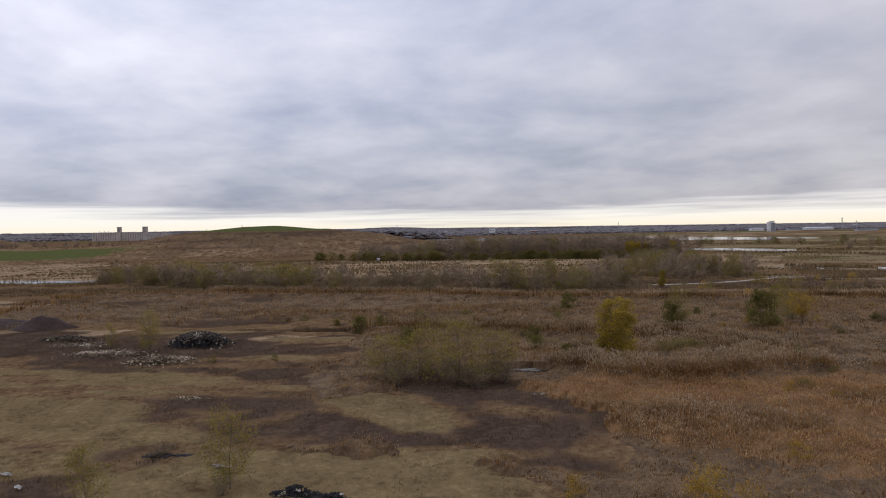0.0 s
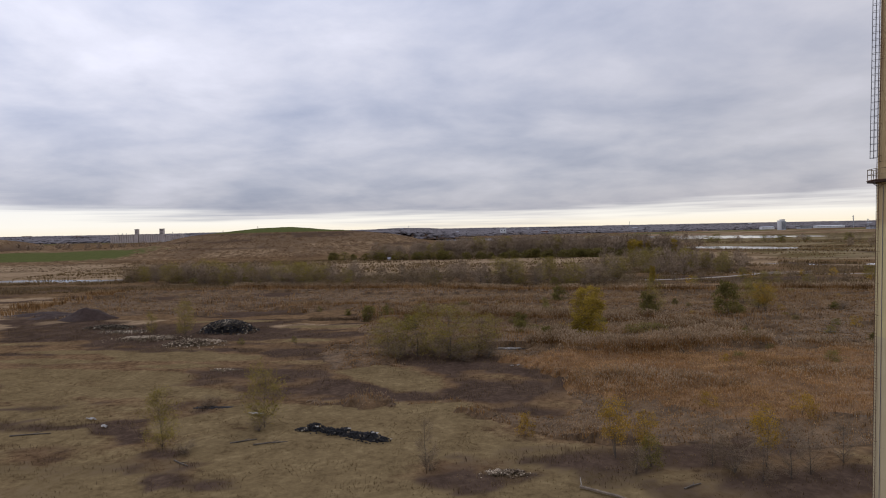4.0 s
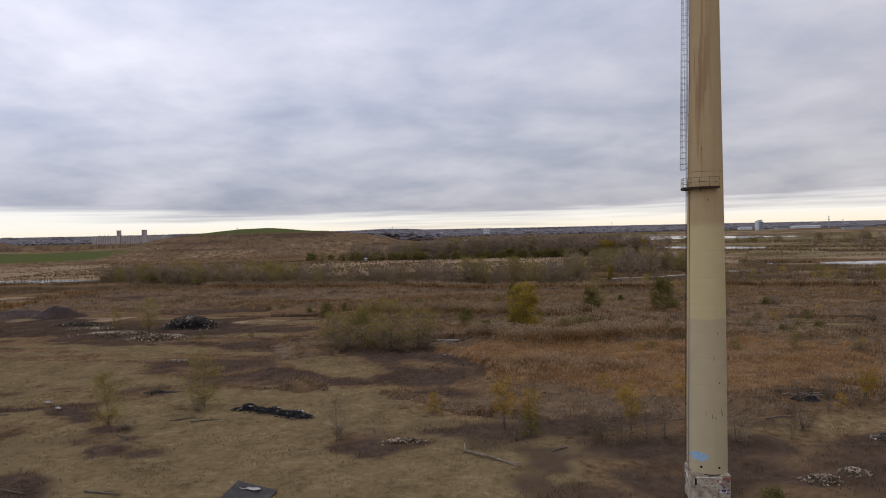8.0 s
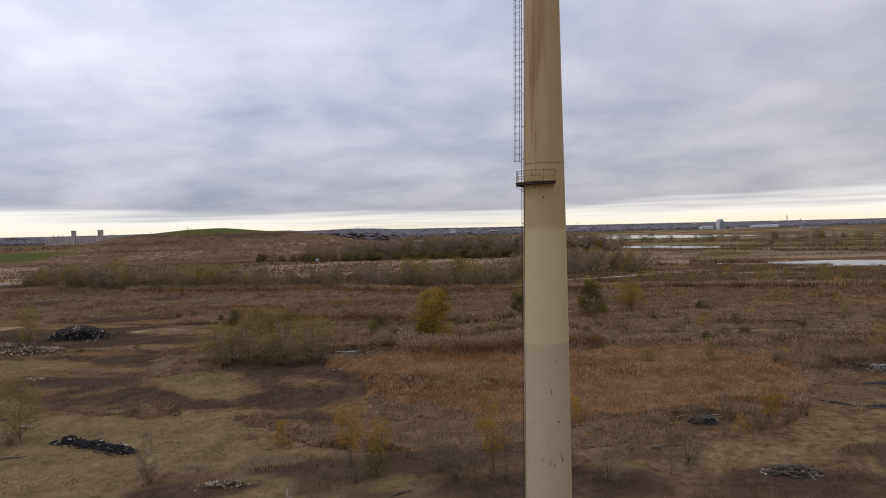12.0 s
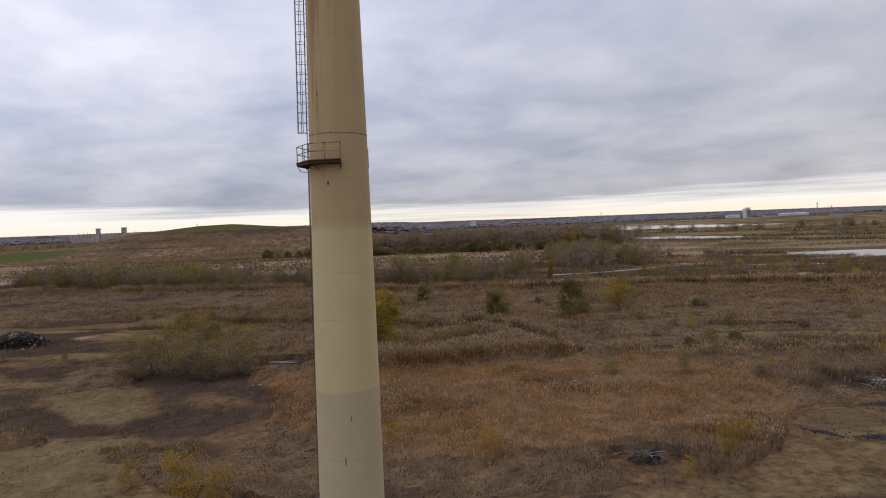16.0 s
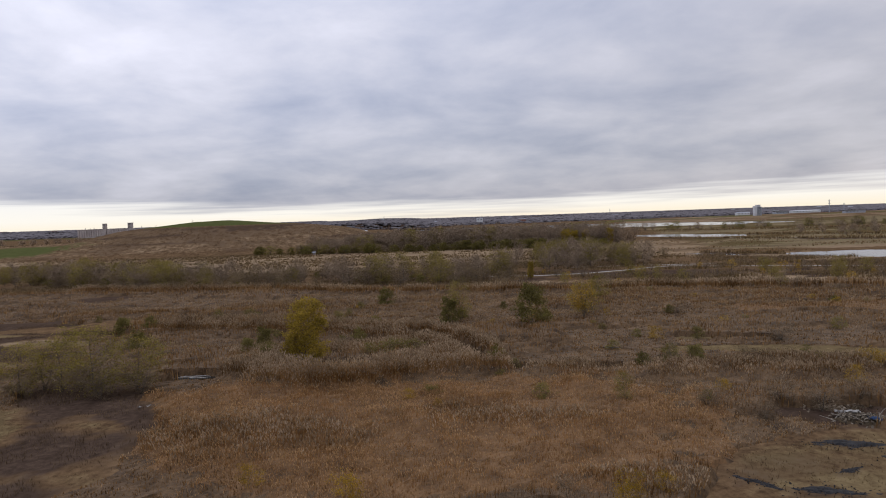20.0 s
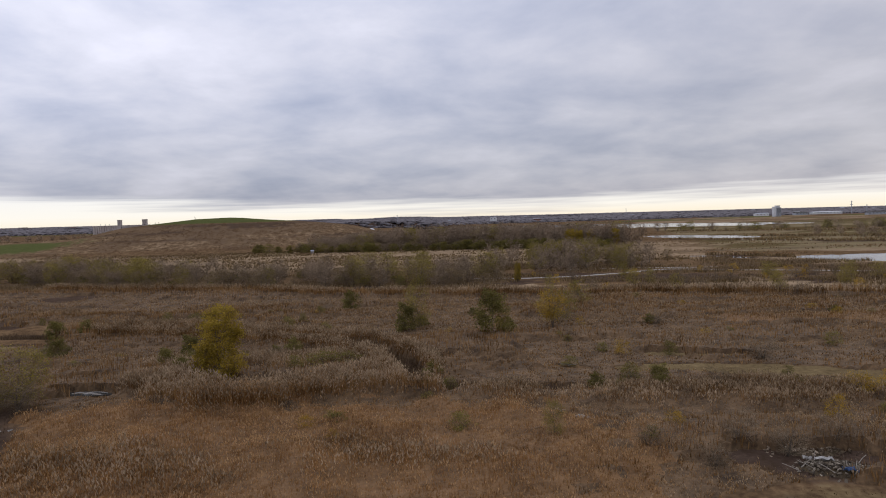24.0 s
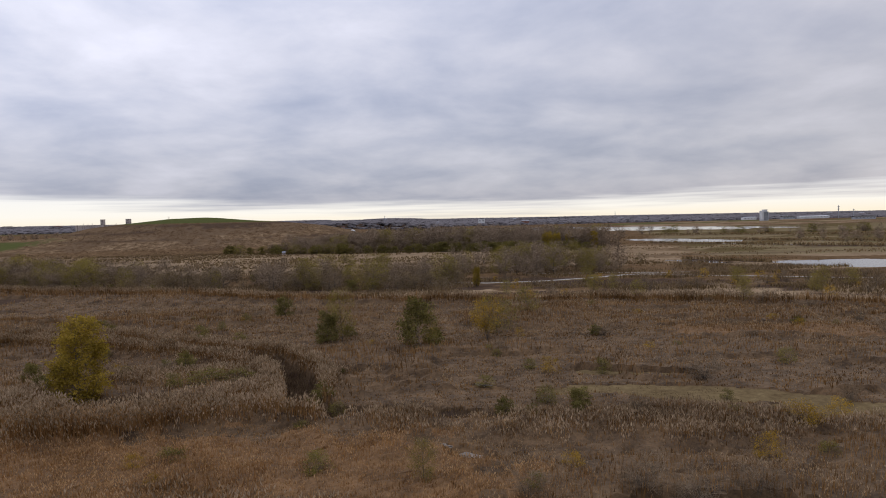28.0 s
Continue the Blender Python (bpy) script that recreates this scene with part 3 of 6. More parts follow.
def cover(x, y):
    """Weights of sand, dark weeds, green turf and tan meadow."""
    x, y = np.asarray(x, float), np.asarray(y, float)
    wx, wy = x + 10 * (fbm(x, y, 18, 57) - 0.5), y + 6 * (fbm(x, y, 12, 59) - 0.5)
    field = open_ground(x, y)
    sand = field * (0.46 + 0.55 * smooth(fbm(wx * 0.6, wy, 17, 61, 5), 0.34, 0.56))
    sand = sand * (1 - 0.5 * smooth(x, 28, 52) * (1 - smooth(x, 150, 170)))
    rough_land = field * smooth(y + 16 * (fbm(x, y, 20, 241, 3) - 0.5), 98, 116) * (1 - smooth(x, 30, 60))
    sand = sand * (1 - 0.45 * rough_land)
    light = 0 * sand
    for b in ((-7, 121, 14, 7.5, -30), (-62, 150, 22, 5, -12), (-95, 160, 16, 3, -8), (148, 151, 26, 5, -14), (139, 166, 12, 2.5, -14), (165, 141, 16, 4, -10), (-40, 170, 16, 3, -6), (-84, 132, 20, 6, -14), (-56, 113, 20, 5, -10),
              (-10, 99, 34, 5, -4), (-95, 148, 18, 3, -10), (-60, 138, 12, 2.5, -8), (-112, 176, 16, 3, -6), (-30, 139, 12, 2.5, -10), (16, 118, 6, 2, -20), (-34, 196, 18, 3, -8), (-70, 215, 22, 3, -6)):
        patch = blob(x, y, *b, 0.6, 0.5)
        sand, light = np.maximum(sand, 0.95 * patch), np.maximum(light, patch)
    clean = np.maximum.reduce([(0.62 if k == 3 else 1.0) * field_of(x, y, bed, seed=211 + 3 * k) for k, bed in enumerate(SAND_BEDS)])
    weedy = np.maximum.reduce([(0.72 if k in (10, 13) else 1.0) * field_of(x, y, bed, seed=311 + 3 * k) for k, bed in enumerate(WEED_BEDS)])
    sand = np.maximum(sand * (1 - 0.5 * weedy), clean * (0.62 + 0.4 * smooth(fbm(wx * 0.6, wy, 6, 233, 4), 0.36, 0.56)))
    track = np.maximum(1 - smooth(to_line(x, y, TRACK), 1.6, 3.8), 1 - smooth(to_line(x, y, TRACK_2), 1.6, 3.8))
    sand = np.maximum(sand, 1.2 * track)
    dark = 0.95 * blob(x, y, 2, 111, 27, 10, -8, 0.8, 0.9)
    for b in ((-39, 101, 9, 3.5, 0), (4, 136, 17, 8, -5), (-36, 77, 6, 2.5, 0), (-26, 87, 7, 2.5, 10), (22, 69, 9, 3, -10), (52, 60, 16, 5, -8), (76, 57, 9, 4, 0),
              (124, 96, 8, 3, -15), (107, 86, 6, 1.2, -50), (112, 83, 6, 1.8, -20), (-104, 200, 44, 16, -8), (-62, 192, 22, 12, -10), (170, 340, 60, 22, -25),
              (128, 108, 13, 5, -15), (118, 88, 4, 1.0, 20), (-70, 160, 24, 5, -10), (-12, 158, 26, 5, -12), (-55, 126, 16, 3, -14), (-80, 120, 20, 3, -8), (-20, 66, 12, 2.5, 6),
              (35, 72, 12, 3, 5), (-60, 92, 14, 2, 0), (-35, 128, 20, 5, -8), (-2, 141, 28, 9, -6), (-48, 180, 30, 9, -8), (-80, 170, 26, 5, -8), (-10, 178, 24, 5, -8)):
        dark = np.maximum(dark, 0.74 * blob(x, y, *b, 1.0, 0.9))
    dark = dark * (1 - 0.85 * light) * (1 - 0.75 * clean)
    dark = np.maximum(dark, rough_land * (1 - 0.8 * light) * (1 - clean) * (0.30 + 0.40 * smooth(fbm(wx * 0.5, wy, 11, 243, 4), 0.40, 0.60)))
    thick = 0.42 + 0.55 * smooth(fbm(wx * 0.6, wy, 7, 231, 4), 0.34, 0.58)
    dark = np.maximum(dark, weedy * thick * (1 - clean))
    # ditch floor darkened in colour for the shade between its reed walls
    dark = np.maximum(dark, 0.9 * (1 - smooth(to_line(x, y, CHANNEL), 2.0, 4.5)))
    patchy = smooth(fbm(wx * 0.55, wy, 9, 71, 5), 0.50, 0.64)
    dark = np.maximum(dark, (0.62 * patchy) * field * (1 - 0.55 * clean) * (1 - 0.5 * smooth(y, 95, 60) * (x < 20)))
    streaks = smooth(fbm(wx * 0.30, wy, 8, 75, 5), 0.50, 0.62)
    dark = np.maximum(dark, 0.70 * streaks * smooth(y, 120, 160) * (1 - smooth(y, 330, 380)))
    dark = np.maximum(dark, 0.55 * smooth(fbm(x * 0.5, y, 60, 81), 0.46, 0.62) * smooth(y, 290, 330) * (1 - smooth(y, 385, 440)))
    dark = np.maximum(dark, 0.42 * smooth(fbm(x * 0.35, y, 26, 85, 5), 0.50, 0.62) * smooth(y, 400, 450))
    high = height(x, y)
    crown = smooth(high, 32.6, 35.2) * (np.abs(x + 200) < 160) * (y > 780) * (y < 1300)
    green = np.maximum(crown, 0.80 * blob(x, y, -590, 775, 205, 62, 8, 0.5, 0.6))
    green = np.maximum(green, 0.45 * blob(x, y, -95, 684, 36, 16, 0, 0.5, 0.6))
    green = np.maximum(green, 0.44 * smooth(x - 0.25 * y, 110, 190) * smooth(y, 420, 520) * (1 - smooth(y, 1500, 1900)))
    green = np.maximum(green, 0.6 * smooth(fbm(x * 0.4, y, 160, 91), 0.52, 0.6) * smooth(y, 1800, 2000) * (1 - smooth(y, 2500, 2700)))
    tan = smooth(y, 400, 470) * (1 - smooth(x - 0.25 * y, 120, 220)) * (1 - smooth(y, 690, 760)) * (0.55 + 0.48 * smooth(fbm(x * 0.4, y, 40, 95), 0.35, 0.55))
    tan = np.maximum(tan, 0.8 * smooth(fbm(wx * 0.4, wy, 22, 101, 5), 0.48, 0.60) * smooth(y, 170, 210) * (1 - smooth(y, 320, 345)))
    tan = np.maximum(tan, 0.75 * smooth(x - 0.25 * y, 130, 190) * smooth(fbm(x * 0.4, y, 40, 111, 5), 0.42, 0.56))
    hillside = smooth(high, 9, 16) * (y > 640) * (y < 1300) * (x < 30) * (1 - crown)
    rim = smooth(high + 9 * (fbm(x * 0.5, y, 70, 127, 4) - 0.5), 17, 21) * (1 - 0.6 * smooth(high, 30, 36)) * (y > 640) * (y < 1300) * (x < -60) * (1 - crown)
    tan = np.maximum(tan, 0.42 * smooth(high, 1.5, 6) * (y > 640) * (y < 1300) * (x < 30) * (1 - crown))
    dark = np.maximum(dark, 0.40 * rim)
    dark = np.maximum(dark, 0.60 * hillside * smooth(fbm(x * 0.16, high * 4.5, 26, 121, 5), 0.44, 0.54))
    dark = np.maximum(dark, 0.9 * smooth(y, 2300, 2600))
    for line in DIKES:
        dark = np.maximum(dark, 0.85 * (1 - smooth(to_line(x, y, line), 4, 8)))
    dark = np.clip(dark, 0, 1) * (1 - track) * (1 - 0.8 * light) * (1 - 0.8 * np.clip(green, 0, 1) * (y > 600) * (y < 1300))
    return np.stack([sand, dark, green, tan], -1)


def steps(*runs):
    out = [runs[0][0]]
    for a, b, d in runs:
        n = max(1, round((b - a) / d))
        out += [a + (b - a) * k / n for k in range(1, n + 1)]
    return np.array(out)


def build_ground():
    xs = steps((-4900, -1500, 110), (-1500, -420, 24), (-420, -120, 5), (-120, 240, 1.6), (240, 500, 5), (500, 1500, 24), (1500, 4900, 110))
    ys = steps((-900, -60, 60), (-60, 20, 8), (20, 270, 1.6), (270, 450, 3), (450, 960, 6), (960, 2400, 24), (2400, 4950, 85))
    gx, gy = np.meshgrid(xs, ys)
    x, y = gx.ravel(), gy.ravel()
    z = height(x, y)
    n, rows = len(xs), len(ys)
    LAND.update(x=xs, y=ys, z=z.reshape(rows, n))
    i = (np.arange(rows - 1)[:, None] * n + np.arange(n - 1)).ravel()
    me = mesh_of("ground", np.stack([x, y, z], -1), np.stack([i, i + 1, i + n + 1, i + n], -1), GROUND, smooth=True)
    attr = me.attributes.new("cover", "FLOAT_COLOR", "POINT")
    attr.data.foreach_set("color", cover(x, y).astype(np.float32).ravel())
    ob = new("ground", me)
    tagged(ob, "flat waste ground of sandy soil, dry grass and brown weeds rising to a far hill", "ground", kind="structure")


build_ground()


def build_water():
    for k, (cx, cy, a, b, deg) in enumerate(PONDS):
        ang = np.linspace(0, 2 * math.pi, 72, endpoint=False)
        wob = 1.45 + 0.08 * np.sin(3 * ang + k)
        c, s = math.cos(radians(deg)), math.sin(radians(deg))
        u, v = a * wob * np.cos(ang), b * wob * np.sin(ang)
        verts = np.vstack([[(cx, cy, -0.22)], np.stack([cx + u * c - v * s, cy + u * s + v * c, np.full(72, -0.22)], -1)])
        i = np.arange(72)
        me = mesh_of("water", verts, np.stack([0 * i, 1 + i, 1 + (i + 1) % 72], -1), WATER)
        tagged(new("water", me), "still grey pond water reflecting the overcast sky" if k < 5 else "wide grey lake under the overcast sky", "water", kind="structure")


build_water()


def build_track(name, pts, wide, label):
    """A pale gravel track laid over the land, with ragged edges."""
    rng = random.Random(len(pts))
    line = []
    for (ax, ay), (bx, by) in zip(pts, pts[1:]):
        n = max(2, int(math.hypot(bx - ax, by - ay) / 3))
        line += [(ax + (bx - ax) * k / n, ay + (by - ay) * k / n) for k in range(n)]
    line = [tuple(sum(line[min(max(i + d, 0), len(line) - 1)][c] for d in range(-3, 4)) / 7 for c in (0, 1)) for i in range(len(line))]
    bm = bmesh.new()
    last = None
    for (ax, ay), (bx, by) in zip(line, line[1:]):
        d = Vector((bx - ax, by - ay, 0)).normalized()
        row = []
        for s in (-1, -0.5, 0, 0.5, 1):
            r = wide / 2 * s * rng.uniform(0.7, 1.15)
            x, y = ax - d.y * r, ay + d.x * r
            row.append(bm.verts.new((x, y, ground_z(x, y) + 0.12)))
        if last:
            for k in range(4):
                bm.faces.new((last[k], last[k + 1], row[k + 1], row[k]))
        last = row
    me = bpy.data.meshes.new(name)
    bm.to_mesh(me)
    bm.free()
    me.materials.append(GRAVEL)
    tagged(new(name, me), label, "track", kind="structure")


build_track("track", TRACK, 3.6, "pale winding gravel track across the scrub flats")
build_track("track", TRACK_2, 3.0, "short pale gravel track across the scrub flats")


# ---------------------------------------------------------------- the smokestack
def stack_radius(z):
    """A gentle entasis: nearly upright below, drawing in above the middle."""
    return 0.987 * float(np.interp(z, [0, 10, 20, 25, 30, 35, 44, 55, 63], [2.27, 2.22, 2.15, 2.09, 2.02, 1.95, 1.79, 1.64, 1.53]))


def ring_wall(r_of_z, zs, sides=72, hole=None):
    """A hollow shaft with an inner face and a top rim."""
    ang = np.arange(sides) * 2 * math.pi / sides
    out = [np.stack([r_of_z(z) * np.cos(ang), r_of_z(z) * np.sin(ang), np.full(sides, z)], -1) for z in zs]
    inn = [np.stack([(r_of_z(z) - 0.3) * np.cos(ang), (r_of_z(z) - 0.3) * np.sin(ang), np.full(sides, z)], -1) for z in reversed(zs)]
    rows = out + inn
    k, j = len(rows), np.arange(sides)
    faces = [np.stack([r * sides + j, r * sides + (j + 1) % sides, (r + 1) % k * sides + (j + 1) % sides, (r + 1) % k * sides + j], -1) for r in range(k - 1)]
    return np.vstack(rows), np.vstack(faces)


def on_ring(r, az, z):
    """A place round the stack's axis; az in degrees from +y towards +x."""
    return (r * math.sin(radians(az)), r * math.cos(radians(az)), z)


def patch_on_shaft(az0, az1, z0, z1, seed, proud=0.006, n=14):
    """A ragged patch of paint that follows the shaft's curve."""
    rng = random.Random(seed)
    bm = bmesh.new()
    lo, hi = [], []
    for k in range(n + 1):
        az = az0 + (az1 - az0) * k / n
        end = min(1.0, 3.0 * min(k, n - k) / n + 0.25)
        mid, half = (z0 + z1) / 2 + rng.uniform(-0.05, 0.05), (z1 - z0) / 2 * end * rng.uniform(0.8, 1.1)
        for row, z in ((lo, mid - half), (hi, mid + half)):
            row.append(bm.verts.new(on_ring(stack_radius(z) + proud, az, z)))
    for k in range(n):
        bm.faces.new((lo[k], lo[k + 1], hi[k + 1], hi[k]))
    return bm


def build_stack():
    st = thing("smokestack", (*STACK_AT, 0), "tall tapering cream-painted concrete smokestack with rust streaks", "smokestack")
    st.matrix_basis = pose(*STACK_AT, 0, 0, 0.5, 0)
    zs = [2.0] + [1.5 + k * 1.5 for k in range(1, 42)]
    v, f = ring_wall(stack_radius, zs)
    part("shaft", mesh_of("shaft", v, f, STACK, smooth=True), None, st, "cream paint in three coats, rust-stained near the top")
    # plinth: a square block with worn edges, set askew under the shaft
    askew, half = radians(-9.6), 2.07
    bm = bmesh.new()
    box(bm, (2 * half, 2 * half, 5.2), (0, 0, -0.62), (0, 0, -9.6), 0.14)
    plinth = part("plinth", bm, PLINTH, st, "weathered square plinth covered in faded graffiti")
    bm = bmesh.new()
    tube(bm, (0, 0, 1.88), (0, 0, 2.02), 2.20, 2.20, 48)
    part("collar", bm, DARKRUST, st, "dark joint under the shaft")

    def on_face(face, u, z, proud=0.012):
        """A point on the plinth's front (0) or west (1) face, u metres from its middle."""
        p = Vector((u, -half - proud, z)) if face == 0 else Vector((-half - proud, -u, z))
        return Matrix.Rotation(askew, 4, "Z") @ p

    bm = bmesh.new()
    box(bm, (1.9, 0.3, 3.9), Matrix.Rotation(askew, 4, "Z") @ Vector((-0.35, -half - 0.1, -1.2)), (0, 0, -9.6), 0.05)
    part("buttress", bm, PLINTH, st)
    # graffiti as flat patches of paint on the plinth
    rng = random.Random(4)
    marks = [(0, 1.55, 0.8, 1.5, 0.6, PAINT_RED), (0, -0.3, 2.8, 1.62, 0.22, PAINT_WHITE), (1, -0.9, 1.2, 0.9, 0.9, PAINT_WHITE), (0, -1.75, 0.20, 1.1, 0.9, BLACK)]
    for k in range(34):
        face = 1 if k % 2 else 0
        u = rng.uniform(-1.7, 1.7) if face else rng.uniform(0.6, 1.8)
        marks.append((face, u, rng.uniform(0.12, 0.5), rng.uniform(-0.6, 1.3), rng.uniform(0.10, 0.45), rng.choice([PAINT_DARK, PAINT_DARK, PAINT_WHITE, PAINT_RED if face == 0 else PAINT_BLUE])))
    for place, (face, u, w, z, h, mat) in enumerate(marks):
        proud = 0.012 + 0.0015 * place
        bm = bmesh.new()
        n = 9
        lo, hi = [], []
        for k in range(n + 1):
            e = h / 2 * (1.0 if mat is BLACK else rng.uniform(0.45, 1.0))
            lo.append(bm.verts.new(on_face(face, u - w / 2 + w * k / n, z - e, proud)))
            hi.append(bm.verts.new(on_face(face, u - w / 2 + w * k / n, z + e * rng.uniform(0.6, 1.0), proud)))
        for k in range(n):
            bm.faces.new((lo[k], lo[k + 1], hi[k + 1], hi[k]))
        part("graffiti" if mat is not BLACK else "crack", bm, mat, plinth)
    part("graffiti", patch_on_shaft(199, 257, 3.40, 4.45, 2), PAINT_BLUE, st, "pale blue patch of spray paint")
    for k in range(7):
        az = 271 - 51.4 * k
        bm = bmesh.new()
        r = stack_radius(2.75)
        tube(bm, on_ring(r - 0.05, az, 2.75), on_ring(r + 0.012, az, 2.75), 0.14, sides=12)
        part("vent_hole", bm, BLACK, st, "small round dark opening")
    for az, z, w, h in ((193, 10.5, 0.16, 0.03), (188, 8.6, 0.05, 0.5), (178, 8.4, 0.05, 0.4), (160, 9.2, 0.06, 0.5), (156, 8.8, 0.07, 0.4), (206, 8.9, 0.05, 0.3), (196, 33.2, 0.10, 0.25),
                        (182, 15.2, 0.06, 0.5), (170, 18.0, 0.05, 0.3), (215, 38.9, 0.05, 0.3), (165, 12.4, 0.12, 0.2)):
        bm = bmesh.new()
        box(bm, (w, 0.02, h), on_ring(stack_radius(z) + 0.004, az, z), (0, 0, 180 - az))
        part("scar", bm, RUST, st)
    # steel hoop above the platform
    bm = bmesh.new()
    for z in (36.4,):
        ro = stack_radius(z)
        for k in range(64):
            a0, a1 = k * 360 / 64, (k + 1) * 360 / 64
            q = [bm.verts.new(on_ring(ro + d, a, z + h)) for d, h in ((0.0, -0.02), (0.022, -0.016), (0.022, 0.016), (0.0, 0.02)) for a in (a0, a1)]
            for i in range(0, 6, 2):
                bm.faces.new((q[i], q[i + 1], q[i + 3], q[i + 2]))
    part("steel_hoop", bm, RAILPAINT, st, "rusty steel hoop")
    # platform gallery: five straight plates round the ladder's side, with brackets and rails
    inner, outer, zp = stack_radius(35.0) - 0.02, 2.78, 34.65
    az = [41 - 46 * k for k in range(6)]
    gallery = part("platform", bmesh.new(), RUST, st, "rusty steel walkway with pipe railings")
    for a0, a1 in zip(az, az[1:]):
        bm = bmesh.new()
        for z in (zp - 0.24, zp):
            ring = [on_ring(inner, a0 + (a1 - a0) * k / 6, z) for k in range(7)] + [on_ring(outer, a1, z), on_ring(outer, a0, z)]
            vs = [bm.verts.new(p) for p in ring]
            bm.faces.new(vs)
        lo, hi = bm.faces[:] if len(bm.faces[:]) == 2 else (None, None)
        lv, hv = list(lo.verts), list(hi.verts)
        for k in range(len(lv)):
            bm.faces.new((lv[k], lv[(k + 1) % 9], hv[(k + 1) % 9], hv[k]))
        part("floor_plate", bm, DARKRUST, gallery)
        bm = bmesh.new()
        tube(bm, on_ring(outer, a0, zp - 0.03), on_ring(outer, a1, zp - 0.03), 0.06, sides=4)
        part("edge_beam", bm, RUST, gallery)
        for h in (0.55, 1.05):
            bm = bmesh.new()
            tube(bm, on_ring(outer - 0.05, a0, zp + h), on_ring(outer - 0.05, a1, zp + h), 0.028)
            part("rail", bm, RAILPAINT, gallery)
    for a in az:
        for a_post in ((a,) if a == az[-1] else (a, a - 23)):
            r = outer - 0.05 if a_post in az else (outer - 0.05) * math.cos(radians(23))
            bm = bmesh.new()
            tube(bm, on_ring(r, a_post, zp), on_ring(r, a_post, zp + 1.06), 0.028)
            part("post", bm, RAILPAINT, gallery)
        bm = bmesh.new()
        tube(bm, on_ring(inner + 0.02, a, zp - 0.55), on_ring(outer - 0.45, a, zp - 0.22), 0.035, sides=4)
        part("bracket", bm, RUST, gallery)
    for a in (az[0], az[-1]):
        for h in (0.55, 1.05):
            bm = bmesh.new()
            tube(bm, on_ring(inner, a, zp + h), on_ring(outer - 0.05, a, zp + h), 0.025)
            part("rail", bm, RAILPAINT, gallery)
    # ladder, bare below the platform and caged above
    la = 280.0
    side = Vector(on_ring(1, la + 90, 0))
    ladder = part("ladder", bmesh.new(), RUST, st, "rusty fixed ladder with a hooped safety cage")

    def off(z, d):
        return Vector(on_ring(stack_radius(z) + d, la, z))

    for z0, z1 in ((2.4, 34.5), (34.7, 62.5)):
        for s in (-0.22, 0.22):
            bm = bmesh.new()
            tube(bm, off(z0, 0.16) + side * s, off(z1, 0.16) + side * s, 0.025, sides=4)
            part("stringer", bm, RUST, ladder)
    rung = None
    for k in range(195):
        z = 2.7 + k * 0.308
        if rung is None:
            bm = bmesh.new()
            tube(bm, side * -0.22, side * 0.22, 0.016, sides=4)
            rung = part("rung", bm, RUST, ladder)
            rung.location = off(z, 0.16)
            continue
        o = new("rung", rung.data)
        o.parent, o.location = ladder, off(z, 0.16)
    z = 3.4
    while z < 62:
        bm = bmesh.new()
        for s in (-0.22, 0.22):
            tube(bm, off(z, -0.02) + side * s, off(z, 0.17) + side * s, 0.02, sides=4)
        part("standoff", bm, RUST, ladder)
        z += 3.05
    out = Vector(on_ring(1, la, 0))
    hoop = [out * (0.16 + 0.36 + 0.36 * math.cos(t)) + side * (0.36 * math.sin(t)) for t in np.linspace(-2.45, 2.45, 11)]
    z = 36.75
    while z < 62.4:
        bm = bmesh.new()
        base = Vector(on_ring(stack_radius(z), la, z))
        for p, q in zip(hoop, hoop[1:]):
            tube(bm, base + p, base + q, 0.018, sides=4)
        part("cage_hoop", bm, STEEL, ladder)
        z += 0.66
    for k in (1, 3, 5, 7, 9):
        bm = bmesh.new()
        tube(bm, Vector(on_ring(stack_radius(36.7), la, 36.7)) + hoop[k], Vector(on_ring(stack_radius(62.4), la, 62.4)) + hoop[k], 0.022, sides=4)
        part("cage_bar", bm, STEEL, ladder)
    # loop of conduit under the walkway
    bm = bmesh.new()
    pts = [on_ring(inner, 268, zp - 0.6), on_ring(outer - 0.25, 268, zp - 0.55), on_ring(outer - 0.1, 268, zp - 0.35), on_ring(outer - 0.1, 268, zp)]
    for p, q in zip(pts, pts[1:]):
        tube(bm, p, q, 0.022)
    part("conduit", bm, STEEL, st)
    bm = bmesh.new()
    tube(bm, on_ring(stack_radius(34) + 0.05, 262, 34), on_ring(2.36, 262, 2.1), 0.03, sides=5)
    part("conduit", bm, STEEL, st)
    bm = bmesh.new()
    tube(bm, on_ring(stack_radius(6) + 0.25, 110, 5.2), on_ring(2.7, 108, -1.2), 0.03, sides=5)
    part("cable", bm, STEEL, st)


build_stack()


# ---------------------------------------------------------------- reeds, weeds and grass
def scatter(rng, x0, x1, y0, y1, per_m2, keep):
    n = int((x1 - x0) * (y1 - y0) * per_m2)
    x, y = rng.uniform(x0, x1, n), rng.uniform(y0, y1, n)
    k = rng.uniform(0, 1, n) < keep(x, y)
    return x[k], y[k]


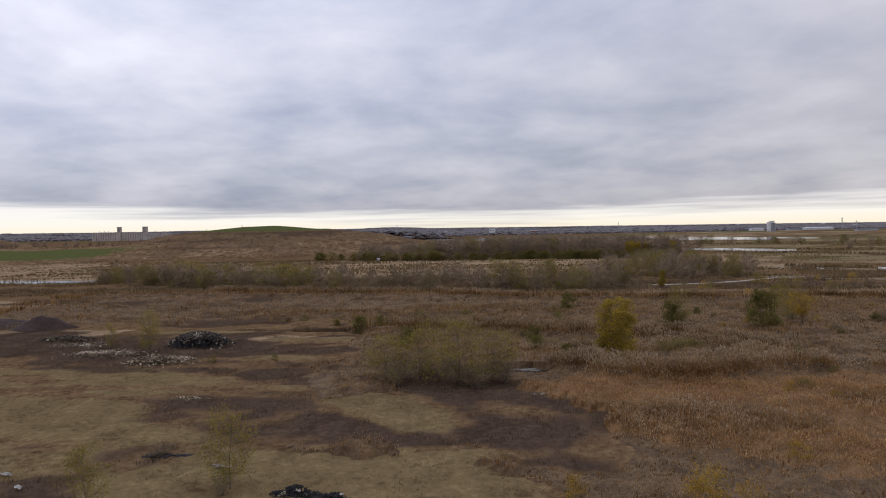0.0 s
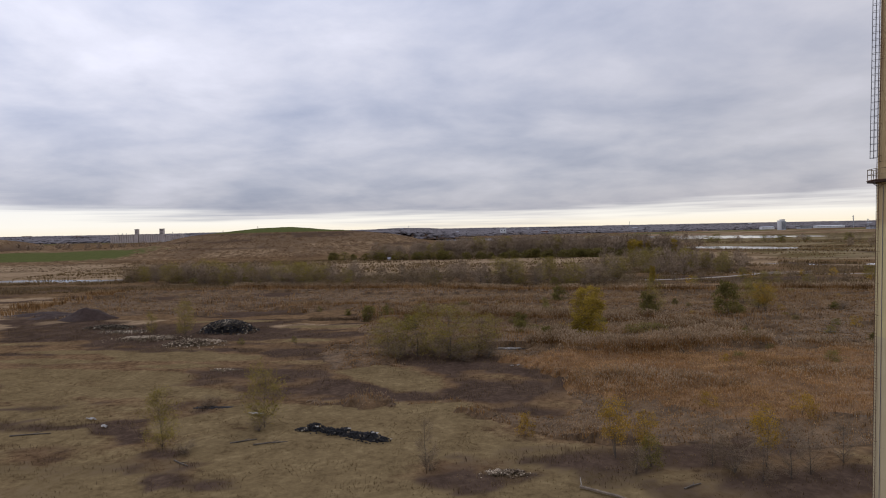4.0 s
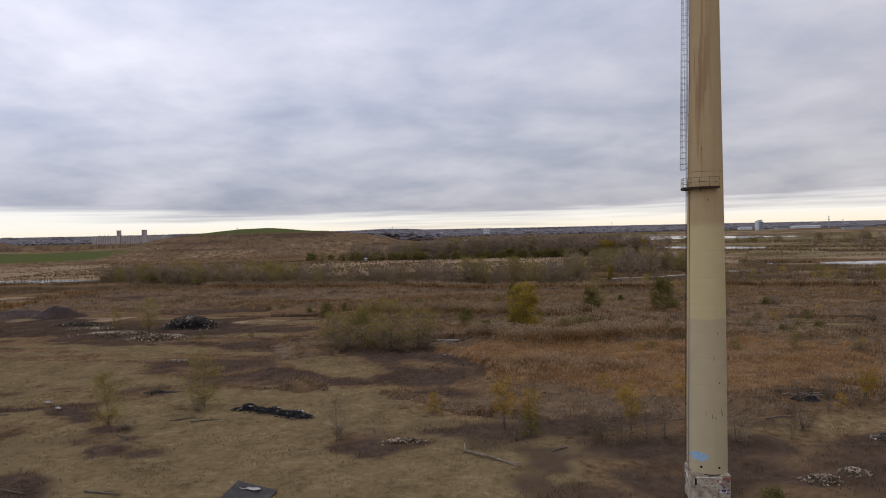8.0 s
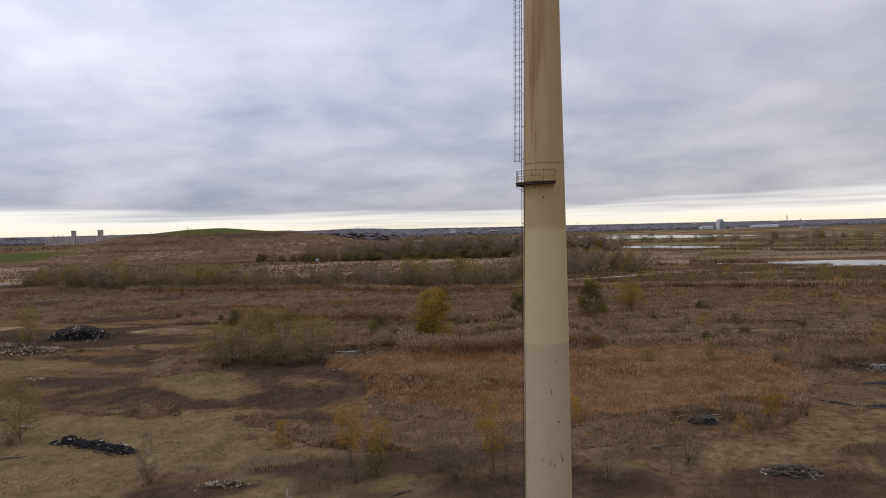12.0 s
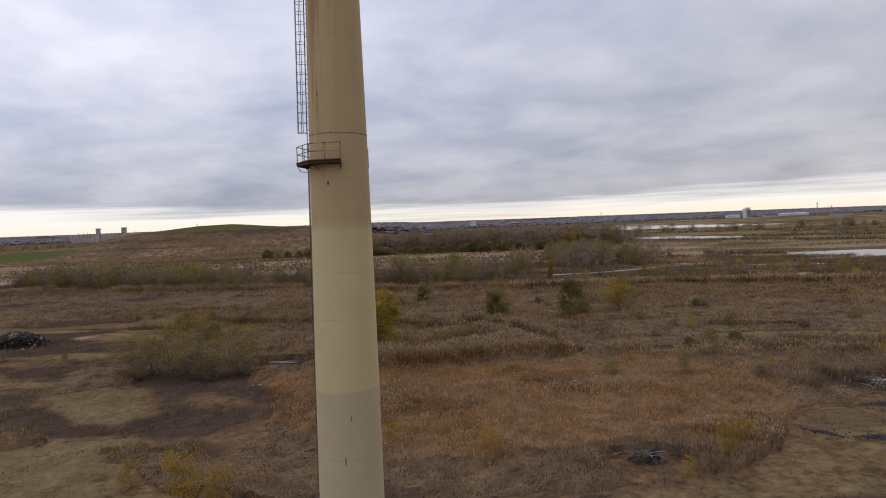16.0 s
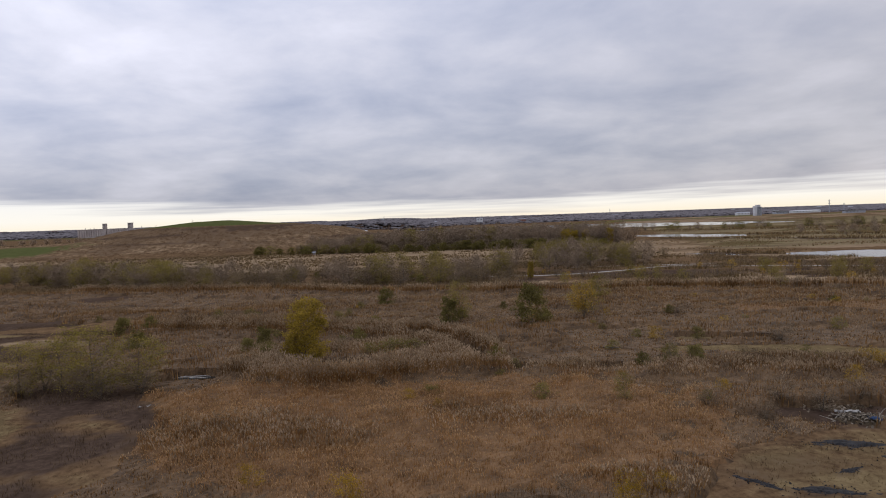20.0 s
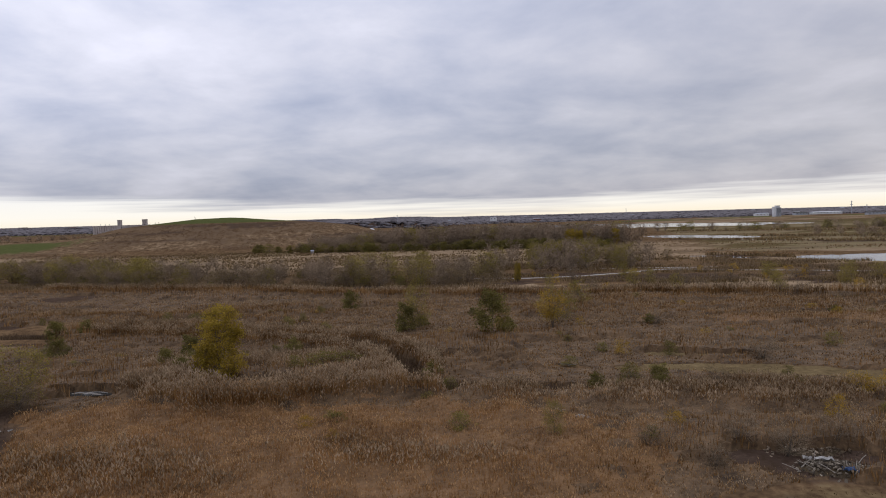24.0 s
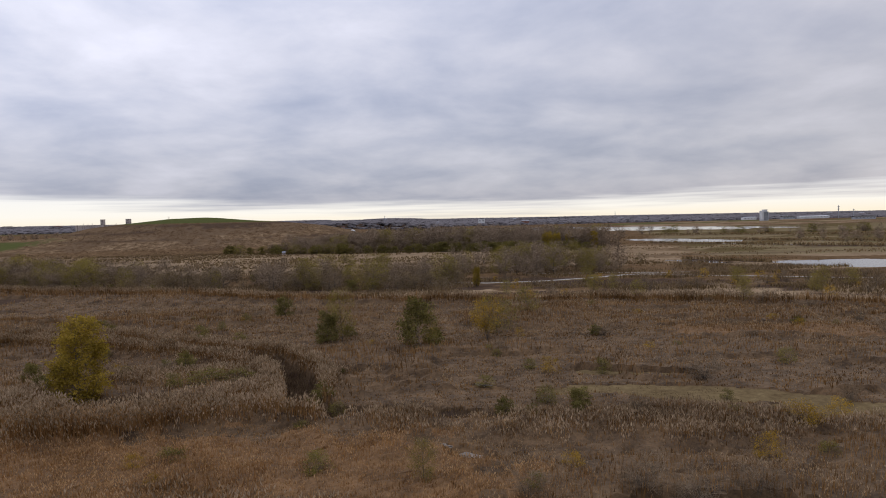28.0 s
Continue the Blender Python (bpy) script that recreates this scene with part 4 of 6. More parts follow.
def stalks(name, rng, x, y, tall, wide, lean, mats, label, category, plume=0.0, heads=1.0):
    """Tapered leaning blades, each a narrow triangle; with plume, a ragged flower head on top of each."""
    n = len(x)
    z = height(x, y) - 0.08
    h, w = tall * rng.uniform(0.72, 1.18, n), wide * rng.uniform(0.6, 1.4, n)
    a, b = rng.uniform(0, 2 * np.pi, n), rng.uniform(0, 2 * np.pi, n)
    foot = np.stack([x, y, z], -1)
    across = np.stack([np.cos(a) * w / 2, np.sin(a) * w / 2, 0 * w], -1)
    tip = foot + np.stack([np.cos(b) * lean * h, np.sin(b) * lean * h, h], -1)
    mid = foot * 0.45 + tip * 0.55 + across * 0.3 + np.stack([np.cos(b), np.sin(b), 0 * b], -1) * (-lean * h * 0.15)[:, None]
    verts = [foot - across, foot + across, mid + across * 1.1, mid - across * 0.7, tip]
    i = np.arange(n)[:, None] * 5
    tris = [i + np.array([0, 1, 2]), i + np.array([0, 2, 3]), i + np.array([3, 2, 4])]
    count, index = 5 * n, [np.zeros(3 * n, int)]
    allv = np.stack(verts, 1).reshape(-1, 3)
    if plume:
        ph, pw = plume * rng.uniform(0.7, 1.3, n), plume * rng.uniform(0.28, 0.5, n)
        bend = np.stack([np.cos(b) * ph * 0.45, np.sin(b) * ph * 0.45, ph], -1)
        side = np.stack([-np.sin(a) * pw / 2, np.cos(a) * pw / 2, 0 * pw], -1)
        base = tip - np.stack([0 * h, 0 * h, 0.25 * ph], -1)
        pv = np.stack([base, base + bend * 0.55 + side, base + bend, base + bend * 0.45 - side], 1).reshape(-1, 3)
        some = rng.uniform(0, 1, n) < heads
        pv, n = pv.reshape(-1, 4, 3)[some].reshape(-1, 3), int(some.sum())
        j = count + np.arange(n)[:, None] * 4
        tris += [j + np.array([0, 1, 2]), j + np.array([0, 2, 3])]
        allv = np.vstack([allv, pv])
        index.append(np.ones(2 * n, int))
    me = mesh_of(name, allv, np.vstack(tris), *mats, index=np.concatenate(index))
    return tagged(new(name, me), label, category, kind="stuff")


def is_golden(x, y):
    g = blob(x, y, 65, 111, 45, 27, -2, 0.5, 0.6)
    g = np.maximum(g, blob(x, y, 22, 130, 14, 5, 10, 0.5, 0.6))
    return np.maximum(g, blob(x, y, 205, 200, 40, 9, -12, 0.5, 0.6))


def is_berm(x, y):
    return 0.8 * (1 - smooth(to_line(x, y, BERM), 2, 4))


def is_tall(x, y):
    t = 1 - smooth(to_line(x, y, TALL_EDGE) + 9 * (fbm(x, y, 9, 221, 3) - 0.5), 4.5, 8.0)
    t = np.maximum(t, 0.7 * blob(x, y, 52, 168, 28, 5, 5, 0.4, 0.9))
    near = to_line(x, y, CHANNEL)
    t = np.maximum(t, (1 - smooth(near, 6, 8)) * smooth(near, 2.4, 3.4) * (1 - smooth(x, 84, 88)))
    t = np.maximum(t, 1 - smooth(to_line(x, y, LIP), 3, 5))
    t = np.maximum(t, is_berm(x, y))
    t = np.maximum(t, 0.62 * blob(x, y, 128, 135, 34, 7, -8, 0.8, 1.3))
    t = np.maximum(t, 0.5 * blob(x, y, 96, 86, 10, 4, -10, 0.4, 0.8))
    t = np.maximum(t, 0.55 * blob(x, y, 40, 109, 17, 8, -8, 0.8, 1.1))
    t = np.maximum(t, 0.5 * blob(x, y, 80, 112, 16, 5, -12, 0.8, 1.1))
    return np.maximum(t, 0.45 * blob(x, y, 175, 125, 26, 7, -12, 0.4, 0.8))


def bare(x, y):
    """Where no reeds stand."""
    c = cover(x, y)
    b = np.maximum(open_ground(x, y), smooth(c[..., 0], 0.5, 0.8))
    b = np.maximum(b, smooth(c[..., 1], 0.45, 0.75) * np.maximum(1 - smooth(y, 112, 124), np.maximum(1 - smooth(x, -45, -25), blob(x, y, 4, 136, 17, 8, -5, 0.6, 0.6))))
    west = (1 - smooth(x + 24 * (fbm(x, y, 22, 57, 3) - 0.5), -34, -12)) * (1 - smooth(y + 20 * (fbm(x, y, 18, 63, 3) - 0.5), 222, 250))
    b = np.maximum(np.maximum(b, west), blob(x, y, 42.7, 153.4, 3.4, 2.0, 0))
    b = np.maximum(b, np.maximum(blob(x, y, 80, 77.5, 5.5, 4.5, -12), blob(x, y, -7, 116, 27, 13, -8, 0.3, 0.4)))
    b = np.maximum(b, np.maximum(field_of(x, y, WEED_BEDS[1], seed=314), field_of(x, y, SAND_BEDS[3], seed=220)))
    b = np.maximum(b, 1 - smooth(to_line(x, y, CHANNEL) - 0.8 * smooth(x, 45, 62) * (1 - smooth(x, 81, 85)), 1.4, 2.2))
    wet = np.maximum(blob(x, y, 20, 148, 7, 1.6, -8), blob(x, y, 107, 126, 4, 2, -40))
    b = np.maximum(b, np.maximum(wet, blob(x, y, 111, 159, 3.5, 1.5, -20)))
    for cx, cy, a, bb, deg in PONDS:
        b = np.maximum(b, blob(x, y, cx, cy, a * 1.1, bb * 1.2, deg))
    return b


def stand(x, y):
    """Height of the reed canopy over the ground, 0 where none stands."""
    x, y = np.asarray(x, float), np.asarray(y, float)
    wx, wy = x + 8 * (fbm(x, y, 13, 171) - 0.5), y + 8 * (fbm(x, y, 13, 173) - 0.5)
    gold, tall, gone = is_golden(x, y), is_tall(x, y), bare(x, y)
    clumps = fbm(wx * 0.42, wy, 10, 175, 4)
    h = 0.25 + 2.0 * smooth(clumps, 0.47, 0.60) * (0.3 + 1.0 * fbm(wx, wy, 30, 177, 2))
    h = h * (1 - gold) + gold * (0.9 + 1.0 * smooth(fbm(wx, wy, 8, 179, 3), 0.25, 0.8))
    h = np.maximum(h, tall * (2.3 + 2.0 * fbm(wx, wy, 5, 181, 3)))
    h = h * (1 - smooth(gone, 0.25, 0.6)) * (1 - smooth(y, 335, 372))
    lip = np.interp(x, [p[0] for p in LIP], [p[1] for p in LIP])
    h = h * (1 - smooth(y, lip + 3, lip + 6) * (1 - is_berm(x, y)))
    return np.where(h > 0.2, h, 0.0)


def build_thatch():
    """The packed body of the stands, below the loose tips."""
    xs, ys = np.concatenate([np.arange(-170, -30, 2.2), np.arange(-30, 190, 0.95), np.arange(190, 335, 2.2)]), np.concatenate([np.arange(70, 215, 0.95), np.arange(215, 372, 2.0)])
    rng = np.random.default_rng(3)
    gx, gy = np.meshgrid(xs, ys)
    gx, gy = gx + rng.uniform(-0.3, 0.3, gx.shape), gy + rng.uniform(-0.3, 0.3, gx.shape)
    x, y = gx.ravel(), gy.ravel()
    h = stand(x, y)
    z = height(x, y) + np.where(h > 0, h * (0.74 - 0.24 * is_tall(x, y)) + rng.uniform(-0.16, 0.16, len(x)), -0.4)
    n = len(xs)
    i = (np.arange(len(ys) - 1)[:, None] * n + np.arange(n - 1)).ravel()
    f = np.stack([i, i + 1, i + n + 1, i + n], -1)
    f = f[(h[f] > 0).any(1)]
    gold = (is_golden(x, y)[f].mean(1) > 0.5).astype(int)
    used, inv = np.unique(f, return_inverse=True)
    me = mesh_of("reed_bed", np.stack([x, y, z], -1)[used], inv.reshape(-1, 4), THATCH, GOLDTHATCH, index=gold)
    tagged(new("reed_bed", me), "matted beds of dry brown reeds in uneven stands", "reeds", kind="stuff")


def build_reeds():
    rng = np.random.default_rng(7)
    build_thatch()
    # low golden stand, nearest the camera's way
    x, y = scatter(rng, 5, 135, 76, 142, 17, lambda x, y: is_golden(x, y) * (stand(x, y) > 0))
    stalks("golden_reeds", rng, x, y, stand(x, y) * 1.12, 0.10, 0.14, (GOLD, GOLDPLUME), "dense low stand of golden-brown dry reeds", "reeds", plume=0.33, heads=0.22 + 0.60 * smooth(fbm(x, y, 12, 201), 0.45, 0.6))
    # tall grey-plumed stands
    x, y = scatter(rng, -10, 235, 80, 216, 13, lambda x, y: is_tall(x, y) * (stand(x, y) > 1))
    stalks("tall_reeds", rng, x, y, stand(x, y) * 1.05, 0.11, 0.08, (REED, PALEPLUME), "tall dry reeds with pale grey feathery plumes", "reeds", plume=0.52)
    # dead stems that fill the ditch, dark to stand in for its shade
    x, y = scatter(rng, -45, 122, 138, 218, 9, lambda x, y: (1 - smooth(to_line(x, y, CHANNEL), 2.2, 3.2)) * (1 - 0.6 * smooth(x, 84, 90)))
    stalks("ditch_weeds", rng, x, y, 1.0 + 0.7 * fbm(x, y, 5, 223), 0.10, 0.25, (WEED, WEED), "dead stems choking a narrow ditch, dark to stand in for its shade", "weeds", plume=0.15)
    # mixed brown reed meadow, thinner with distance
    x, y = scatter(rng, -20, 240, 72, 150, 6.5, lambda x, y: (stand(x, y) > 0) * (1 - is_golden(x, y)) * (1 - is_tall(x, y)))
    stalks("brown_reeds", rng, x, y, 0.25 + stand(x, y) * 1.08, 0.12, 0.14, (REED, PLUME), "mixed brown reeds and dry rushes", "reeds", plume=0.26, heads=0.05 + 0.85 * smooth(fbm(x, y, 14, 203), 0.45, 0.6))
    x, y = scatter(rng, -80, 260, 150, 260, 2.6, lambda x, y: (stand(x, y) > 0) * (1 - is_tall(x, y)))
    stalks("meadow_reeds", rng, x, y, 0.3 + stand(x, y) * 1.08, 0.20, 0.14, (REED, PLUME), "brown reed meadow with scattered pale heads", "reeds", plume=0.32, heads=0.05 + 0.7 * smooth(fbm(x, y, 16, 205), 0.47, 0.6))
    x, y = scatter(rng, -190, 340, 205, 372, 1.3, lambda x, y: (stand(x, y) > 0.1) * np.maximum(is_tall(x, y), 0.8))
    stalks("far_reeds", rng, x, y, 0.3 + stand(x, y) * 1.08, 0.30, 0.10, (REED, PLUME), "far strips of tall pale-headed reeds", "reeds", plume=0.45)
    # the pale-headed strip that bounds the marsh
    x, y = scatter(rng, -115, 330, 212, 356, 3.5, lambda x, y: (1 - smooth(to_line(x, y, LIP), 2.0, 4.5)) * smooth(fbm(x, y, 9, 207, 3), 0.30, 0.55))
    stalks("reed_strip", rng, x, y, 2.6 + 1.8 * fbm(x, y, 8, 183), 0.22, 0.10, (REED, PALEPLUME), "narrow strip of tall pale-plumed reeds", "reeds", plume=0.75)
    # scrub on the flats behind the strip, the far meadow, the hill and the wet fields
    lip = lambda x: np.interp(x, [p[0] for p in LIP], [p[1] for p in LIP])
    dry = lambda x, y: height(x, y) > -0.12
    x, y = scatter(rng, -330, 340, 225, 445, 0.9, lambda x, y: (y > lip(x) + 4) * smooth(fbm(x * 0.5, y, 16, 185, 4), 0.40, 0.58) * dry(x, y) * (cover(x, y)[..., 0] < 0.4))
    stalks("scrub", rng, x, y, 0.6 + 1.6 * fbm(x, y, 12, 187), 0.34, 0.25, (DRY, TWIG), "low brown and olive scrub on the flats", "scrub", plume=0.5)
    x, y = scatter(rng, -340, 240, 440, 730, 0.13, lambda x, y: smooth(fbm(x * 0.3, y, 18, 189, 4), 0.42, 0.56) * dry(x, y))
    stalks("meadow_tufts", rng, x, y, 0.6 + 1.0 * fbm(x, y, 20, 191), 1.0, 0.3, (DRY, DRY), "dry tan meadow tufts in streaks", "grass", plume=0.7)
    x, y = scatter(rng, -620, 40, 610, 900, 0.06, lambda x, y: smooth(fbm(x * 0.4, y, 24, 193, 4), 0.42, 0.56) * (cover(x, y)[..., 2] < 0.3))
    stalks("hill_scrub", rng, x, y, 0.4 + 0.7 * fbm(x, y, 20, 195), 1.0, 0.5, (WEED, DRY), "low brown scrub on the hillside", "scrub", plume=0.8)
    near_dike = lambda x, y: np.maximum.reduce([1 - smooth(to_line(x, y, d), 4, 9) for d in DIKES])
    x, y = scatter(rng, 190, 900, 380, 1000, 0.24, lambda x, y: np.maximum(near_dike(x, y), 0.30 * smooth(fbm(x * 0.3, y, 22, 197, 4), 0.48, 0.60)) * dry(x, y))
    stalks("marsh_tufts", rng, x, y, 0.8 + 1.4 * near_dike(x, y), 0.8, 0.2, (DRY, REED), "olive-brown marsh grass along dikes and ponds", "grass", plume=0.8)
    # brown weed stems on the dark patches
    x, y = scatter(rng, -150, 150, 40, 236, 4.6, lambda x, y: smooth(cover(x, y)[..., 1], 0.25, 0.7) * smooth(fbm(x, y, 4, 149), 0.38, 0.6))
    stalks("brown_weeds", rng, x, y, 0.25 + 0.6 * fbm(x, y, 6, 151), 0.06, 0.35, (WEED, DRY), "leafless brown weed stems in patches", "weeds", plume=0.07)
    # dry grass tufts on the open sand
    x, y = scatter(rng, -110, 150, 36, 165, 5.0, lambda x, y: smooth(cover(x, y)[..., 0], 0.2, 0.6) * smooth(fbm(x, y, 3, 153), 0.42, 0.62))
    stalks("dry_grass", rng, x, y, 0.14 + 0.20 * fbm(x, y, 5, 155), 0.09, 0.6, (DRY, WEED), "short straw-coloured dry grass tufts", "grass")


build_reeds()


# ---------------------------------------------------------------- trees and shrubs
def inside(profile, h):
    return float(np.interp(h, [p[0] for p in profile], [p[1] for p in profile]))


def grow(rng, profile, girth, limbs, twigs, stems=1, twig_len=0.13, rise=0.6):
    """A tree of height 1 within an outline (height, radius): trunk and limbs, twigs, and the twigs' ends."""
    wood, fine, ends = [], [], []
    low = profile[0][0]
    axes = []
    for s in range(stems):
        t, lean = rng.uniform(0, 2 * math.pi), 0.0 if stems == 1 else rng.uniform(0.05, 0.30)
        p, r, top = Vector((0, 0, 0)), girth, (0.86 if stems == 1 else rng.uniform(0.55, 0.85))
        d = Vector((math.cos(t) * lean, math.sin(t) * lean, 1)).normalized()
        axis = [p.copy()]
        for k in range(7):
            q = p + d * (top / 7)
            wood.append((p.copy(), q.copy(), r, r * 0.82, 0))
            p, r = q, r * 0.82
            d = (d + Vector((rng.uniform(-1, 1), rng.uniform(-1, 1), 0.4)) * 0.09).normalized()
            axis.append(p.copy())
        axes.append(axis)
        ends.append(p.copy())
    arms = []
    for k in range(limbs):
        axis = rng.choice(axes)
        h = low + (0.96 - low) * (k + rng.random()) / limbs
        start_h = max(low * 0.7, h - rng.uniform(0.10, 0.26))
        seg = min(6, max(0, int(start_h / (axis[-1].z / 7))))
        a = axis[seg].lerp(axis[seg + 1], rng.random())
        t, reach = rng.uniform(0, 2 * math.pi), inside(profile, h) * math.sqrt(rng.uniform(0.25, 1.0))
        goal = Vector((math.cos(t) * reach, math.sin(t) * reach, h))
        bend = (a + goal) / 2 + Vector((rng.uniform(-1, 1), rng.uniform(-1, 1), -0.6)) * 0.05
        r = girth * 0.42 * (1.1 - h)
        pts = [a, a.lerp(bend, 0.6), bend.lerp(goal, 0.45), goal]
        for n, (p, q) in enumerate(zip(pts, pts[1:])):
            wood.append((p, q, r * (1 - 0.28 * n), r * (0.72 - 0.26 * n), 1))
        arms.append(pts)
    for k in range(twigs):
        pts = rng.choice(arms)
        n = rng.choice((1, 1, 2, 2, 2))
        p = pts[n].lerp(pts[n + 1], rng.random())
        out = Vector((p.x, p.y, 0))
        out = out.normalized() if out.length > 1e-4 else Vector((1, 0, 0))
        d = (out * rng.uniform(0.0, 0.9) + Vector((rng.uniform(-1, 1), rng.uniform(-1, 1), rng.uniform(-0.2, 1.2) * rise * 1.6)) * 0.7).normalized()
        length = twig_len * rng.uniform(0.5, 1.3)
        q = p + d * length
        fine.append((p, q, girth * 0.10, girth * 0.04, 2))
        ends.append(q)
    return wood, fine, ends


def limb_mesh(name, limbs, mat, sides=4, thin=0.0):
    a, b = np.array([l[0] for l in limbs]), np.array([l[1] for l in limbs])
    r0, r1 = np.maximum([l[2] for l in limbs], thin), np.maximum([l[3] for l in limbs], thin * 0.7)
    d = (b - a) / np.maximum(np.linalg.norm(b - a, axis=1, keepdims=True), 1e-6)
    ref = np.where(np.abs(d[:, 2:]) > 0.9, [[1.0, 0, 0]], [[0, 0, 1.0]])
    u = np.cross(d, ref)
    u /= np.linalg.norm(u, axis=1, keepdims=True)
    v = np.cross(d, u)
    ang = np.arange(sides) * 2 * math.pi / sides
    ring = u[:, None] * np.cos(ang)[None, :, None] + v[:, None] * np.sin(ang)[None, :, None]
    verts = np.concatenate([a[:, None] + ring * r0[:, None, None], b[:, None] + ring * r1[:, None, None]], 1).reshape(-1, 3)
    j = np.arange(sides)
    quad = np.stack([j, (j + 1) % sides, sides + (j + 1) % sides, sides + j], -1)
    faces = (np.arange(len(limbs))[:, None, None] * 2 * sides + quad).reshape(-1, 4)
    return mesh_of(name, verts, faces, mat, smooth=True)


def leaf_mesh(name, rng, centres, per, reach, size, mat, flat=0.8):
    c = np.repeat(np.array(centres), per, axis=0)
    n = len(c)
    c = c + rng.normal(0, 1, (n, 3)) * reach * np.array([1, 1, flat])
    u = rng.normal(0, 1, (n, 3))
    u /= np.linalg.norm(u, axis=1, keepdims=True)
    w = rng.normal(0, 1, (n, 3))
    w -= u * (w * u).sum(1, keepdims=True)
    w /= np.linalg.norm(w, axis=1, keepdims=True)
    s = (size * rng.uniform(0.6, 1.3, n))[:, None]
    verts = np.stack([c - u * s, c + w * s * 0.55, c + u * s, c - w * s * 0.5 + u * s * 0.1], 1).reshape(-1, 3)
    verts[:, 2] = np.maximum(verts[:, 2], 0.03)
    return mesh_of(name, verts, np.arange(4 * n).reshape(-1, 4), mat)


COLUMN = [(0.07, 0.17), (0.2, 0.23), (0.5, 0.25), (0.75, 0.23), (0.92, 0.17), (1.0, 0.07)]
ROUND = [(0.14, 0.14), (0.35, 0.32), (0.6, 0.36), (0.82, 0.26), (1.0, 0.08)]
DOME = [(0.04, 0.36), (0.25, 0.48), (0.55, 0.46), (0.82, 0.30), (1.0, 0.10)]
FAN = [(0.10, 0.14), (0.4, 0.36), (0.7, 0.46), (0.9, 0.40), (1.0, 0.24)]
HIGH = [(0.34, 0.10), (0.5, 0.22), (0.7, 0.30), (0.88, 0.26), (1.0, 0.10)]
HEAP = [(0.03, 0.32), (0.28, 0.44), (0.58, 0.38), (0.82, 0.24), (1.0, 0.06)]
# kind: name, label, category, growth, twig thickness, leaves (material, per twig, spread, size)
KINDS = {
    "cottonwood": ("cottonwood_tree", "upright cottonwood with thinning yellow-green autumn leaves", "tree", dict(profile=COLUMN, girth=0.014, limbs=90, twigs=640, twig_len=0.09), 0.0012, (YELLOW, 18, 0.026, 0.0135)),
    "sparse": ("young_cottonwood_tree", "thin young tree with sparse yellow-green leaves", "tree", dict(profile=ROUND, girth=0.010, limbs=34, twigs=420, twig_len=0.16), 0.0015, (HAZYLEAF, 9, 0.038, 0.0115)),
    "golden": ("golden_sapling", "small sapling with bright golden-yellow leaves", "tree", dict(profile=DOME, girth=0.009, limbs=30, twigs=200), 0.0016, (GOLDLEAF, 10, 0.045, 0.018)),
    "goldtree": ("golden_tree", "slender tree with a crown of golden-yellow leaves over bare stems", "tree", dict(profile=HIGH, girth=0.010, limbs=34, twigs=300, stems=3, twig_len=0.12), 0.0016, (GOLDLEAF, 9, 0.036, 0.013)),
    "woods": ("woodland_tree", "tall grey-brown woodland tree nearly bare of leaves", "tree", dict(profile=ROUND, girth=0.012, limbs=22, twigs=170, twig_len=0.17), 0.0060, (BELTTWIG, 4, 0.050, 0.022)),
    "thicket": ("thicket_shrub", "dense olive-brown shrub with thinning brown leaves", "shrub", dict(profile=DOME, girth=0.010, limbs=26, twigs=230, stems=5, twig_len=0.18), 0.0045, (BELTLEAF, 5, 0.050, 0.022)),
    "bare": ("bare_tree", "leafless grey-brown tree with fine twigs", "tree", dict(profile=ROUND, girth=0.011, limbs=40, twigs=560, twig_len=0.17), 0.0015, None),
    "shrub": ("bare_shrub", "leafless grey-brown many-stemmed shrub", "shrub", dict(profile=FAN, girth=0.009, limbs=40, twigs=560, stems=6, twig_len=0.22), 0.0026, None),
    "green": ("green_shrub", "dense dark green evergreen shrub", "shrub", dict(profile=HEAP, girth=0.010, limbs=46, twigs=260, stems=2), 0.0016, (GREEN, 16, 0.040, 0.024)),
    "olive": ("olive_shrub", "rounded shrub with dull olive-brown leaves", "shrub", dict(profile=DOME, girth=0.009, limbs=40, twigs=340, stems=5, twig_len=0.17), 0.0022, (OLIVE, 5, 0.040, 0.024)),
    "poplar": ("far_woodland_tree", "tall grey-brown woodland tree nearly bare of leaves", "tree", dict(profile=ROUND, girth=0.012, limbs=34, twigs=420, twig_len=0.17), 0.0040, (WOODTWIG, 2, 0.030, 0.015)),
}
GROWN = {}


